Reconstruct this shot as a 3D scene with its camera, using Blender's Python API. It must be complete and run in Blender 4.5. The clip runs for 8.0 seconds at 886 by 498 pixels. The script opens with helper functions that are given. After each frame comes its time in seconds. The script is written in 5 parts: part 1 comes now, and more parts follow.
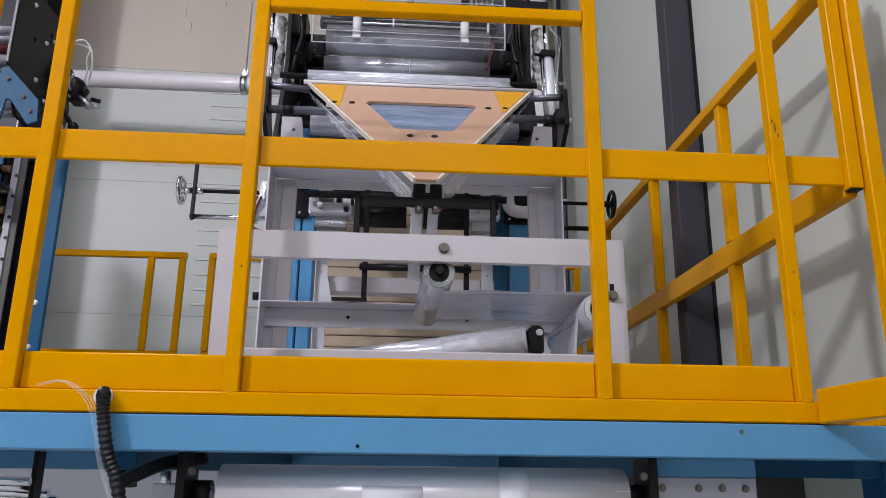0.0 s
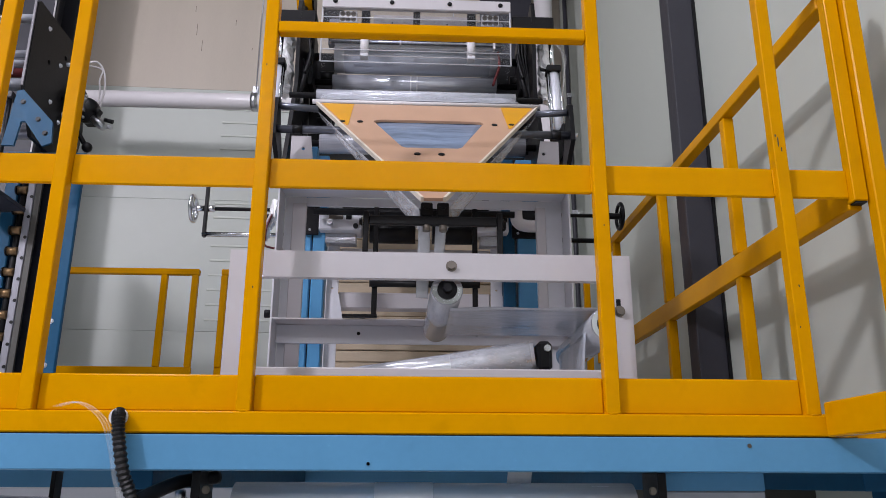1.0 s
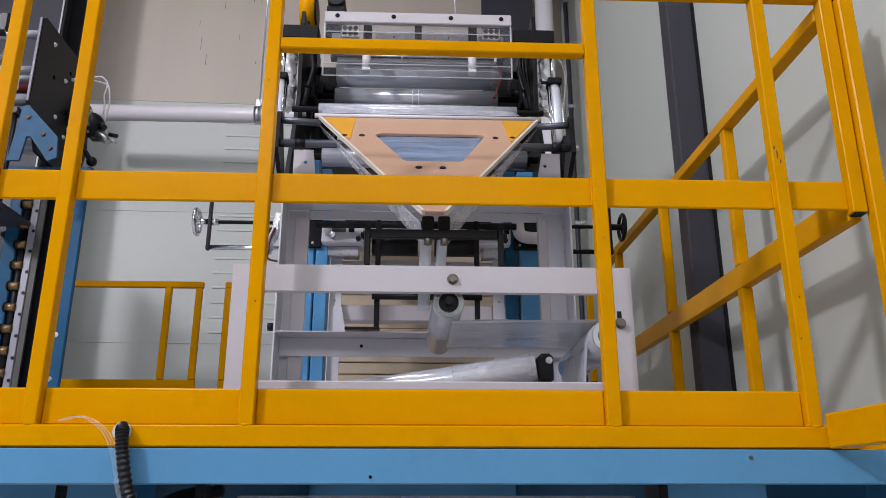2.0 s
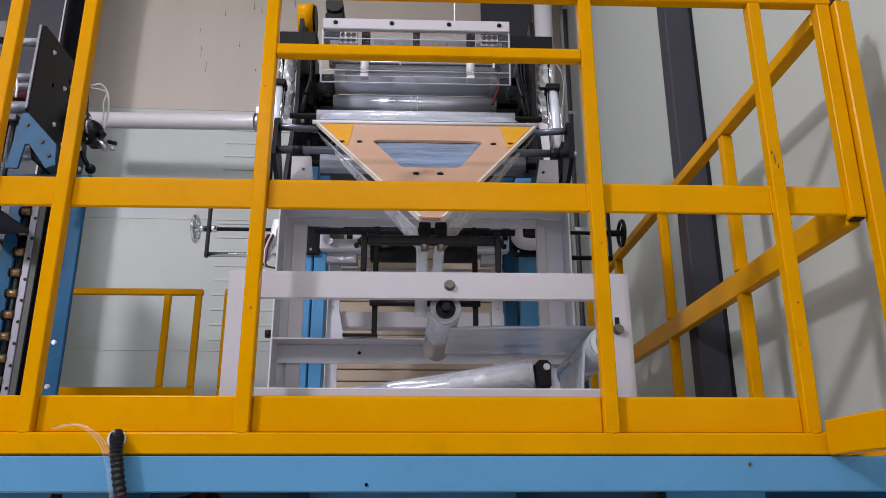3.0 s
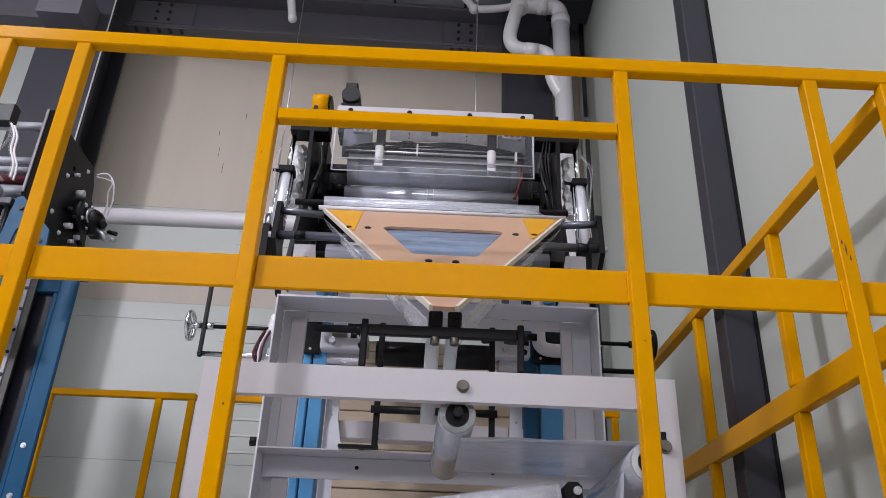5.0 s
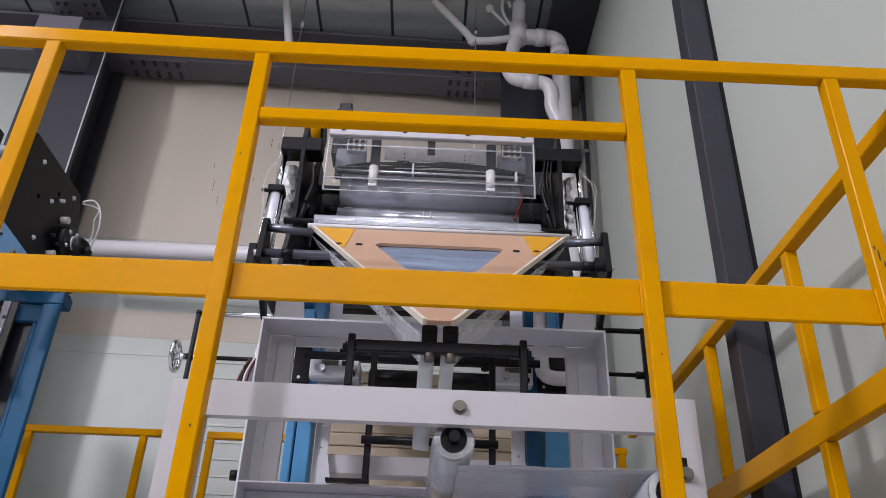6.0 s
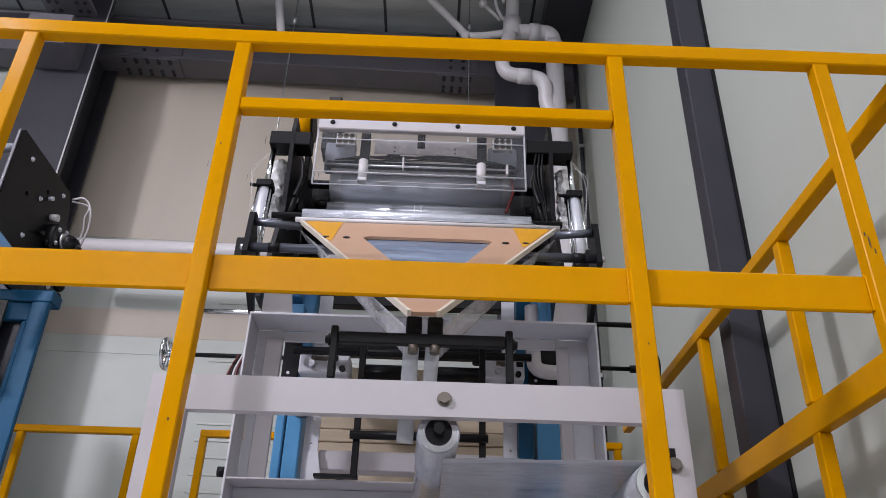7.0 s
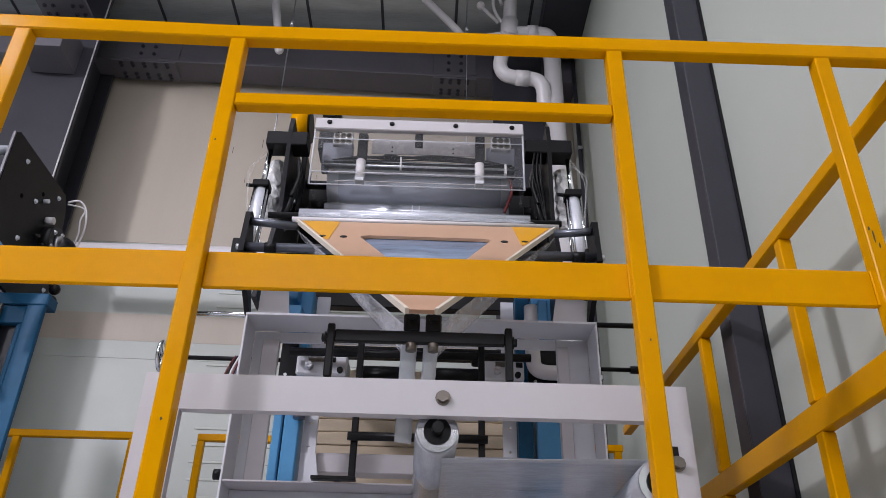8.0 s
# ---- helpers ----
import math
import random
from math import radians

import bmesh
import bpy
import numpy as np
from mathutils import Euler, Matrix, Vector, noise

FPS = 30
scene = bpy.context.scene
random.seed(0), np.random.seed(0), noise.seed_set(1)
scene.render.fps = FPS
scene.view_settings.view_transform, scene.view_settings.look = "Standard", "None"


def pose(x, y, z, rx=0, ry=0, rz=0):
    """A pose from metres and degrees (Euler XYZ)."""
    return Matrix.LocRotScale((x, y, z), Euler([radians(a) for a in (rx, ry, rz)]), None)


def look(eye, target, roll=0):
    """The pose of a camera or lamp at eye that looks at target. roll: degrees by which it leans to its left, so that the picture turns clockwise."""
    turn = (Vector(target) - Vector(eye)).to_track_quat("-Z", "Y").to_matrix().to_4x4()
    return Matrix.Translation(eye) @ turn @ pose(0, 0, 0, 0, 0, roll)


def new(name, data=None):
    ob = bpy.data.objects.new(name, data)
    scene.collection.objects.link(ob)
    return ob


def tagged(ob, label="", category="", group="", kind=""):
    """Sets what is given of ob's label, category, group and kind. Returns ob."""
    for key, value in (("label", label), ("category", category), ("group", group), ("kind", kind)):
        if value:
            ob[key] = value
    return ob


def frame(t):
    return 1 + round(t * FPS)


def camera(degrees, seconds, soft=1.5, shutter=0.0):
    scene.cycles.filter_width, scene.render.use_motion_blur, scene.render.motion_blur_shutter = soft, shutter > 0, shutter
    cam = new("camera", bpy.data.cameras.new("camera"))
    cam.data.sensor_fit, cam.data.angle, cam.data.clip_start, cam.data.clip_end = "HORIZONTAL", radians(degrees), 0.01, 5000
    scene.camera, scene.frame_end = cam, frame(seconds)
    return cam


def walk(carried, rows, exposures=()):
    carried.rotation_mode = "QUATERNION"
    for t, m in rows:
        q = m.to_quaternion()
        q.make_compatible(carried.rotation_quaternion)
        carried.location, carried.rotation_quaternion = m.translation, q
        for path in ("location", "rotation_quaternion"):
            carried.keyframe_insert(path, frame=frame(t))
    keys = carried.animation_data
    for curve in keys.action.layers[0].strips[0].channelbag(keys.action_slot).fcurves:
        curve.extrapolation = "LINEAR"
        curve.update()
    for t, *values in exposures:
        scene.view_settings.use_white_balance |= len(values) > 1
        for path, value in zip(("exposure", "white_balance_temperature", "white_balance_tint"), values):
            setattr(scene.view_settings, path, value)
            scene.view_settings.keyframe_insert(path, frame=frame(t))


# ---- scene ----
cam = camera(59.3, 8.0, soft=0.85)
PATH = [
    (0, (0.024, 0.081, 1.605), (0.143, 2.001, 2.155), 0.7),
    (0.5, (0.037, 0.071, 1.61), (0.135, 1.99, 2.163), 0.5),
    (1, (0.032, 0.054, 1.616), (0.12, 1.967, 2.19), 0.2),
    (1.5, (0.033, 0.042, 1.619), (0.114, 1.952, 2.207), 0.1),
    (3, (0.049, 0.049, 1.619), (0.122, 1.95, 2.236), -0.1),
    (3.5, (0.051, 0.06, 1.633), (0.125, 1.956, 2.264), 0.2),
    (4, (0.102, 0.079, 1.652), (0.162, 1.955, 2.342), 0.8),
    (4.5, (0.119, 0.134, 1.653), (0.149, 1.989, 2.4), 1.1),
    (5, (0.061, 0.306, 1.651), (0.086, 2.093, 2.548), 2.2),
    (6.5, (0.089, 0.465, 1.657), (0.107, 2.199, 2.654), 2.0),
    (7, (0.102, 0.48, 1.654), (0.126, 2.218, 2.644), 1.6),
    (7.5, (0.106, 0.495, 1.654), (0.132, 2.23, 2.649), 1.4),
    (8, (0.104, 0.506, 1.652), (0.131, 2.237, 2.652), 1.3),
]
walk(cam, [(t, look(eye, target, roll)) for t, eye, target, roll in PATH])

# ---- light ----
world = bpy.data.worlds.new("hall_air")
world.use_nodes = True
world.node_tree.nodes["Background"].inputs[0].default_value = (0.8, 0.88, 1.0, 1)
world.node_tree.nodes["Background"].inputs[1].default_value = 0.06
scene.world = world
scene.view_settings.exposure = 0.3


def lamp(name, eye, target, w, h, power, color):
    data = bpy.data.lights.new(name, "AREA")
    data.shape, data.size, data.size_y, data.energy, data.color = "RECTANGLE", w, h, power, color
    ob = new(name, data)
    ob.matrix_world = look(eye, target)
    return ob


# Unseen lamps under the roof, behind and beside the platform, mostly added as fill.
# Key from the left, set by the shadows of rail and pipe.
lamp("unseen_lamp", (-5.2, -3.0, 6.0), (0.5, 2.5, 2.5), 0.6, 0.6, 300, (0.91, 0.875, 0.985))
# Wide frontal fill, added to reach into the machine.
lamp("unseen_lamp", (-1.2, -5.5, 5.9), (-0.5, 1.5, 1.5), 5.0, 1.6, 112, (0.91, 0.875, 0.985))
# Set by the lamp glare on the top rail.
lamp("unseen_lamp", (-3.65, -1.55, 6.1), (-0.9, 1.64, 2.8), 1.1, 0.3, 60, (0.91, 0.875, 0.985))
# The remaining overhead, side and rear lamps are added fill.
lamp("unseen_lamp", (-1.7, 2.2, 6.08), (-1.2, 2.6, 0), 1.6, 0.5, 25, (0.91, 0.875, 0.985))
lamp("unseen_lamp", (-0.5, 0.2, 6.08), (-0.4, 0.6, 0), 1.6, 0.5, 34, (0.91, 0.875, 0.985))
lamp("unseen_lamp", (-6.5, 1.0, 6.08), (-6.0, 1.0, 0), 0.7, 4.0, 38, (0.91, 0.875, 0.985))
lamp("unseen_lamp", (-4.4, -5.6, 6.08), (-4.4, -5.6, 0), 7.0, 0.5, 90, (0.91, 0.875, 0.985))


# ---- materials ----
def material(name, base, rough=0.5, metal=0.0, vary=0.08, scale=6.0, bump=0.02, fine=90.0, coat=0.0, stretch=(1, 1, 1), alpha=1.0, spots=0.0, gloss=0.5):
    m = bpy.data.materials.new(name)
    m.use_nodes = True
    t = m.node_tree
    bsdf = t.nodes["Principled BSDF"]
    co = t.nodes.new("ShaderNodeTexCoord")
    mp = t.nodes.new("ShaderNodeMapping")
    mp.inputs["Scale"].default_value = stretch
    t.links.new(co.outputs["Object"], mp.inputs["Vector"])
    big, small = t.nodes.new("ShaderNodeTexNoise"), t.nodes.new("ShaderNodeTexNoise")
    big.inputs["Scale"].default_value, big.inputs["Detail"].default_value = scale, 4
    small.inputs["Scale"].default_value, small.inputs["Detail"].default_value = fine, 3
    for n in (big, small):
        t.links.new(mp.outputs["Vector"], n.inputs["Vector"])
    info = t.nodes.new("ShaderNodeObjectInfo")
    add = t.nodes.new("ShaderNodeMath")
    add.operation = "MULTIPLY_ADD"
    add.inputs[1].default_value = 0.35
    t.links.new(small.outputs["Fac"], add.inputs[0])
    t.links.new(big.outputs["Fac"], add.inputs[2])
    ad2 = t.nodes.new("ShaderNodeMath")
    ad2.operation = "MULTIPLY_ADD"
    ad2.inputs[1].default_value = 0.2
    t.links.new(info.outputs["Random"], ad2.inputs[0])
    t.links.new(add.outputs[0], ad2.inputs[2])
    ramp = t.nodes.new("ShaderNodeValToRGB")
    ramp.color_ramp.elements[0].position, ramp.color_ramp.elements[1].position = 0.35, 1.1
    ramp.color_ramp.elements[0].color = (*[c * (1 - vary) for c in base], 1)
    ramp.color_ramp.elements[1].color = (*[min(1, c * (1 + vary)) for c in base], 1)
    t.links.new(ad2.outputs[0], ramp.inputs["Fac"])
    out = ramp.outputs["Color"]
    if spots:
        sp = t.nodes.new("ShaderNodeTexNoise")
        sp.inputs["Scale"].default_value, sp.inputs["Detail"].default_value = 14, 6
        t.links.new(mp.outputs["Vector"], sp.inputs["Vector"])
        r2 = t.nodes.new("ShaderNodeValToRGB")
        r2.color_ramp.elements[0].position, r2.color_ramp.elements[1].position = 0.62, 0.72
        r2.color_ramp.elements[0].color, r2.color_ramp.elements[1].color = (0, 0, 0, 1), (spots, spots, spots, 1)
        t.links.new(sp.outputs["Fac"], r2.inputs["Fac"])
        mix = t.nodes.new("ShaderNodeMixRGB")
        mix.inputs[2].default_value = (*[c * 0.6 for c in base], 1)
        t.links.new(r2.outputs["Color"], mix.inputs[0])
        t.links.new(out, mix.inputs[1])
        out = mix.outputs[0]
    t.links.new(out, bsdf.inputs["Base Color"])
    rr = t.nodes.new("ShaderNodeMapRange")
    rr.inputs["To Min"].default_value, rr.inputs["To Max"].default_value = max(0.02, rough - 0.07), min(1, rough + 0.1)
    t.links.new(small.outputs["Fac"], rr.inputs["Value"])
    t.links.new(rr.outputs["Result"], bsdf.inputs["Roughness"])
    bsdf.inputs["Metallic"].default_value = metal
    bsdf.inputs["Specular IOR Level"].default_value = gloss
    bsdf.inputs["Coat Weight"].default_value = coat
    bsdf.inputs["Alpha"].default_value = alpha
    if bump:
        bp = t.nodes.new("ShaderNodeBump")
        bp.inputs["Strength"].default_value, bp.inputs["Distance"].default_value = bump * 10, 0.002
        t.links.new(add.outputs[0], bp.inputs["Height"])
        t.links.new(bp.outputs["Normal"], bsdf.inputs["Normal"])
    return m


YELLOW = material("yellow_paint", (0.61, 0.272, 0.0), 0.16, 0, 0.09, 5, 0.010, 45, 0.0, spots=0.18, gloss=0.045)
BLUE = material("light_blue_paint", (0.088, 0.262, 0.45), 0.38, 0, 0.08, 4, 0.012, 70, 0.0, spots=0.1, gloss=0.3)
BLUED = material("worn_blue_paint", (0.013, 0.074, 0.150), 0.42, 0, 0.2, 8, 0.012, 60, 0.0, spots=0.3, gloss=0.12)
WHITE = material("white_enamel", (0.50, 0.48, 0.50), 0.38, 0, 0.04, 3, 0.008, 60)
GREY = material("light_grey_enamel", (0.61, 0.615, 0.655), 0.42, 0, 0.06, 4, 0.012, 70)
BLACK = material("black_oxide", (0.0075, 0.0075, 0.0085), 0.36, 0.0, 0.3, 9, 0.02, 120, gloss=0.16)
BLACKP = material("black_plastic", (0.007, 0.007, 0.008), 0.33, 0, 0.2, 9, 0.01, 120, gloss=0.25)
CHROME = material("chrome_steel", (0.78, 0.79, 0.82), 0.12, 1, 0.04, 5, 0.004, 60, stretch=(1, 12, 12))
LBLUE = material("bright_blue_paint", (0.085, 0.285, 0.52), 0.38, 0, 0.08, 5, 0.012, 70, gloss=0.3)
STEEL = material("brushed_steel", (0.6, 0.61, 0.64), 0.28, 1, 0.1, 6, 0.01, 80, stretch=(1, 20, 20))
# Lengthwise colour streaks stand in for reflections on the polished rollers.
STREAK = material("roller_painted_reflections", (0.52, 0.54, 0.60), 0.14, 0.45, 0.55, 6, 0.02, 60, stretch=(0.35, 9, 9))
DRUM = material("brushed_drum_steel", (0.76, 0.75, 0.77), 0.22, 0.3, 0.08, 5, 0.0, 30, stretch=(0.3, 9, 9))
ALU = material("anodised_aluminium", (0.68, 0.70, 0.76), 0.3, 0.2, 0.06, 5, 0.008, 60, stretch=(1, 15, 15))
WOOD = material("phenolic_board", (0.52, 0.325, 0.215), 0.38, 0, 0.07, 5, 0.008, 60, stretch=(3, 1, 1))
ORANGE = material("orange_tape", (0.68, 0.33, 0.015), 0.4, 0, 0.08, 8, 0.01, 60)
PVC = material("white_pvc", (0.66, 0.635, 0.645), 0.3, 0, 0.03, 4, 0.006, 40)
CREAM = material("cream_edge_trim", (0.72, 0.66, 0.56), 0.4, 0, 0.05, 5, 0.01, 60)
# Panel colour lifted to stand in for more light on the right wall.
WALL_RIGHT = material("pale_side_panel", (0.49, 0.52, 0.465), 0.42, 0, 0.05, 0.8, 0.01, 14)
WALL_LOW = material("pale_wall_panel", (0.435, 0.465, 0.425), 0.42, 0, 0.05, 0.8, 0.01, 14)
WALL_UP = material("beige_wall_cladding", (0.46, 0.405, 0.335), 0.5, 0, 0.07, 0.7, 0.012, 20, stretch=(6, 1, 1))
ROOF = material("dark_roof_foil", (0.34, 0.365, 0.375), 0.34, 0.5, 0.4, 2.2, 0.10, 26, stretch=(0.5, 3.5, 1))
STEELGREY = material("dark_grey_steel_paint", (0.125, 0.118, 0.135), 0.45, 0, 0.12, 3, 0.012, 50)
STEELDARK = material("dark_and_shaded_steel", (0.040, 0.040, 0.049), 0.42, 0, 0.12, 3, 0.012, 50, gloss=0.25)
CONCRETE = material("grey_floor_paint", (0.55, 0.57, 0.57), 0.4, 0, 0.12, 1.5, 0.02, 30, spots=0.3)
PINE = material("pale_timber", (0.43, 0.35, 0.25), 0.6, 0, 0.18, 4, 0.03, 40, stretch=(1, 8, 8))
BRASS = material("dull_brass", (0.22, 0.14, 0.07), 0.35, 0.8, 0.2, 20, 0.02, 90)
RED = material("dark_red_rubber", (0.10, 0.012, 0.014), 0.4, 0, 0.15, 20, 0.01, 90)
PAPER = material("white_paper_label", (0.82, 0.81, 0.84), 0.6, 0, 0.03, 20, 0.01, 120)
FILM = material("clear_plastic_film", (0.66, 0.69, 0.75), 0.16, 0, 0.12, 12, 0.05, 50, 0.3, stretch=(2, 6, 2), alpha=0.58)
HAZE = material("hazy_film", (0.22, 0.29, 0.41), 0.2, 0.0, 0.5, 5, 0.03, 40, 0.4, stretch=(0.6, 6, 6), alpha=0.93)
ACRYLIC = material("clear_acrylic", (0.85, 0.88, 0.92), 0.06, 0, 0.02, 4, 0.0, 40, alpha=0.02)
GUIDE = material("film_covered_roller", (0.44, 0.46, 0.50), 0.18, 0.25, 0.16, 16, 0.03, 60, 0.4, stretch=(6, 1, 6))
MATTE = material("matt_grey_roller", (0.38, 0.38, 0.42), 0.45, 0, 0.05, 8, 0.008, 60)
DARKSTEEL = material("dark_steel", (0.13, 0.14, 0.17), 0.3, 0.7, 0.12, 8, 0.01, 80, stretch=(1, 12, 12))
HOSE = material("clear_air_hose", (0.80, 0.80, 0.78), 0.15, 0, 0.05, 10, 0.0, 60, alpha=0.11)
DULL = material("dull_zinc", (0.17, 0.15, 0.13), 0.35, 0.9, 0.2, 30, 0.02, 90)
SCUFF = material("brown_scuff", (0.06, 0.04, 0.03), 0.6, 0, 0.3, 40, 0.0, 90)
SMOKE = material("smoky_plastic", (0.22, 0.23, 0.27), 0.2, 0, 0.1, 10, 0.004, 60)
SMOKE2 = material("pale_smoky_panel", (0.36, 0.34, 0.35), 0.25, 0, 0.1, 8, 0.004, 60)
EDGE = material("acrylic_edge", (0.70, 0.72, 0.76), 0.2, 0, 0.1, 30, 0.0, 60, alpha=0.55)
# Light and dark streaks in the base colour paint the chrome bar's reflections.
BRIGHT = material("bar_painted_reflections", (0.64, 0.66, 0.71), 0.15, 0.5, 0.4, 5, 0.004, 60, stretch=(0.3, 9, 9))
WRAP = material("thin_film_wrap", (0.7, 0.72, 0.76), 0.12, 0, 0.3, 12, 0.05, 50, 0.3, stretch=(2, 8, 8), alpha=0.35)
# Dark olive of the shade below the platform, also the brown guide strip.
UNDER = material("olive_shade_and_strip", (0.05, 0.048, 0.040), 0.5, 0, 0.2, 5, 0.01, 60)
PROFILE = material("pale_aluminium", (0.74, 0.75, 0.79), 0.3, 0.1, 0.06, 6, 0.004, 60, stretch=(0.5, 12, 12))
RAIL = material("grey_guide_rail", (0.24, 0.24, 0.27), 0.4, 0.2, 0.08, 8, 0.008, 60)
SHADE = material("dark_tinted_panel", (0.012, 0.013, 0.019), 0.3, 0, 0.15, 6, 0.004, 60, gloss=0.2)
FOIL = material("crinkled_silver_sleeve", (0.88, 0.88, 0.90), 0.22, 0.15, 0.2, 40, 0.2, 90)


# ---- mesh helpers ----
def box(bm, x0, x1, y0, y1, z0, z1, b=0.002):
    m = Matrix.LocRotScale(((x0 + x1) / 2, (y0 + y1) / 2, (z0 + z1) / 2), None, (abs(x1 - x0), abs(y1 - y0), abs(z1 - z0)))
    made = bmesh.ops.create_cube(bm, size=1, matrix=m)
    if b:
        edges = list({e for v in made["verts"] for e in v.link_edges})
        bmesh.ops.bevel(bm, geom=edges, offset=b, segments=1, affect="EDGES")
    return bm


def rod(bm, p, q, r, seg=18, r2=None):
    p, q = Vector(p), Vector(q)
    m = Matrix.Translation((p + q) / 2) @ (q - p).to_track_quat("Z", "Y").to_matrix().to_4x4()
    made = bmesh.ops.create_cone(bm, cap_ends=True, segments=seg, radius1=r, radius2=r if r2 is None else r2, depth=(q - p).length, matrix=m)
    for f in {f for v in made["verts"] for f in v.link_faces}:
        f.smooth = len(f.verts) == 4
    return bm


def ball(bm, p, r):
    made = bmesh.ops.create_uvsphere(bm, u_segments=14, v_segments=8, radius=r, matrix=Matrix.Translation(p))
    for v in made["verts"]:
        for f in v.link_faces:
            f.smooth = True
    return bm


def sweep(bm, points, r, seg=10, steps=6, ribs=0.0, smooth=True):
    """A round tube along a smooth line through the points."""
    pts = [Vector(p) for p in points]
    line = []
    for i in range(len(pts) - 1):
        a, b, c, d = pts[max(i - 1, 0)], pts[i], pts[i + 1], pts[min(i + 2, len(pts) - 1)]
        for k in range(steps):
            u = k / steps
            line.append(0.5 * (2 * b + (c - a) * u + (2 * a - 5 * b + 4 * c - d) * u * u + (3 * b - a - 3 * c + d) * u ** 3))
    line.append(pts[-1])
    rings = []
    for i, p in enumerate(line):
        way = (line[min(i + 1, len(line) - 1)] - line[max(i - 1, 0)]).normalized()
        side = way.cross(Vector((0.31, 0.17, 0.93)))
        side = side.normalized()
        up = side.cross(way)
        rr = r * (1 - ribs * (i % 2))
        rings.append([bm.verts.new(p + rr * (math.cos(a) * side + math.sin(a) * up)) for a in [2 * math.pi * k / seg for k in range(seg)]])
    for s, t in zip(rings, rings[1:]):
        for k in range(seg):
            bm.faces.new((s[k], s[(k + 1) % seg], t[(k + 1) % seg], t[k])).smooth = smooth
    bm.faces.new(rings[0][::-1])
    bm.faces.new(rings[-1])
    return bm


def plate(bm, outline, holes, place, thick):
    """A flat plate with holes: 2D outlines (u, v), mapped by place(u, v, w) with w from 0 to thick."""
    loops, edges = [], []
    for loop in [outline] + holes:
        vs = [bm.verts.new(place(u, v, 0)) for u, v in loop]
        edges += [bm.edges.new((vs[i], vs[(i + 1) % len(vs)])) for i in range(len(vs))]
        loops.append(vs)
    made = bmesh.ops.triangle_fill(bm, use_beauty=True, use_dissolve=False, edges=edges)
    faces = [g for g in made["geom"] if isinstance(g, bmesh.types.BMFace)]
    shift = Vector(place(0, 0, thick)) - Vector(place(0, 0, 0))
    ext = bmesh.ops.extrude_face_region(bm, geom=faces, use_keep_orig=True)
    bmesh.ops.translate(bm, verts=[g for g in ext["geom"] if isinstance(g, bmesh.types.BMVert)], vec=shift)
    bmesh.ops.recalc_face_normals(bm, faces=bm.faces[:])
    return bm


def ellipse(cu, cv, ru, rv, n=12):
    return [(cu + ru * math.cos(2 * math.pi * k / n), cv + rv * math.sin(2 * math.pi * k / n)) for k in range(n)]


def B(*a, **k):
    return box(bmesh.new(), *a, **k)


def R(*a, **k):
    return rod(bmesh.new(), *a, **k)


BASE = {}


def thing(name, label, category, at=(0, 0, 0), group="", kind=""):
    ob = new(name)
    ob.empty_display_size = 0.05
    ob.location = at
    BASE[ob] = Vector(at)
    return tagged(ob, label, category, group, kind)


def part(name, bm, mat, parent, label="", centre=None):
    """One mesh under a thing or a part; bm is in world space. centre: where its own origin lies."""
    origin = Vector(centre) if centre else BASE[parent]
    me = bpy.data.meshes.new(name)
    bmesh.ops.translate(bm, verts=bm.verts[:], vec=-origin)
    bm.to_mesh(me)
    bm.free()
    me.materials.append(mat)
    ob = new(name, me)
    ob.parent = parent
    ob.location = origin - BASE[parent]
    BASE[ob] = origin
    return tagged(ob, label)


def solo(name, bm, mat, label, category="", kind="", group=""):
    me = bpy.data.meshes.new(name)
    bm.to_mesh(me)
    bm.free()
    me.materials.append(mat)
    ob = tagged(new(name, me), label, category, group, kind)
    BASE[ob] = Vector((0, 0, 0))
    return ob


def bolt(parent, p, way, r=0.009, h=0.008, name="bolt", mat=None):
    p, way = Vector(p), Vector(way)
    bm = rod(bmesh.new(), p, p + way * h, r, 6)
    rod(bm, p, p + way * 0.002, r * 1.35, 16)
    return part(name, bm, mat or STEEL, parent)


# ---- structure ----
WX, WY, ROOFZ = 1.2, 5.4, 6.20


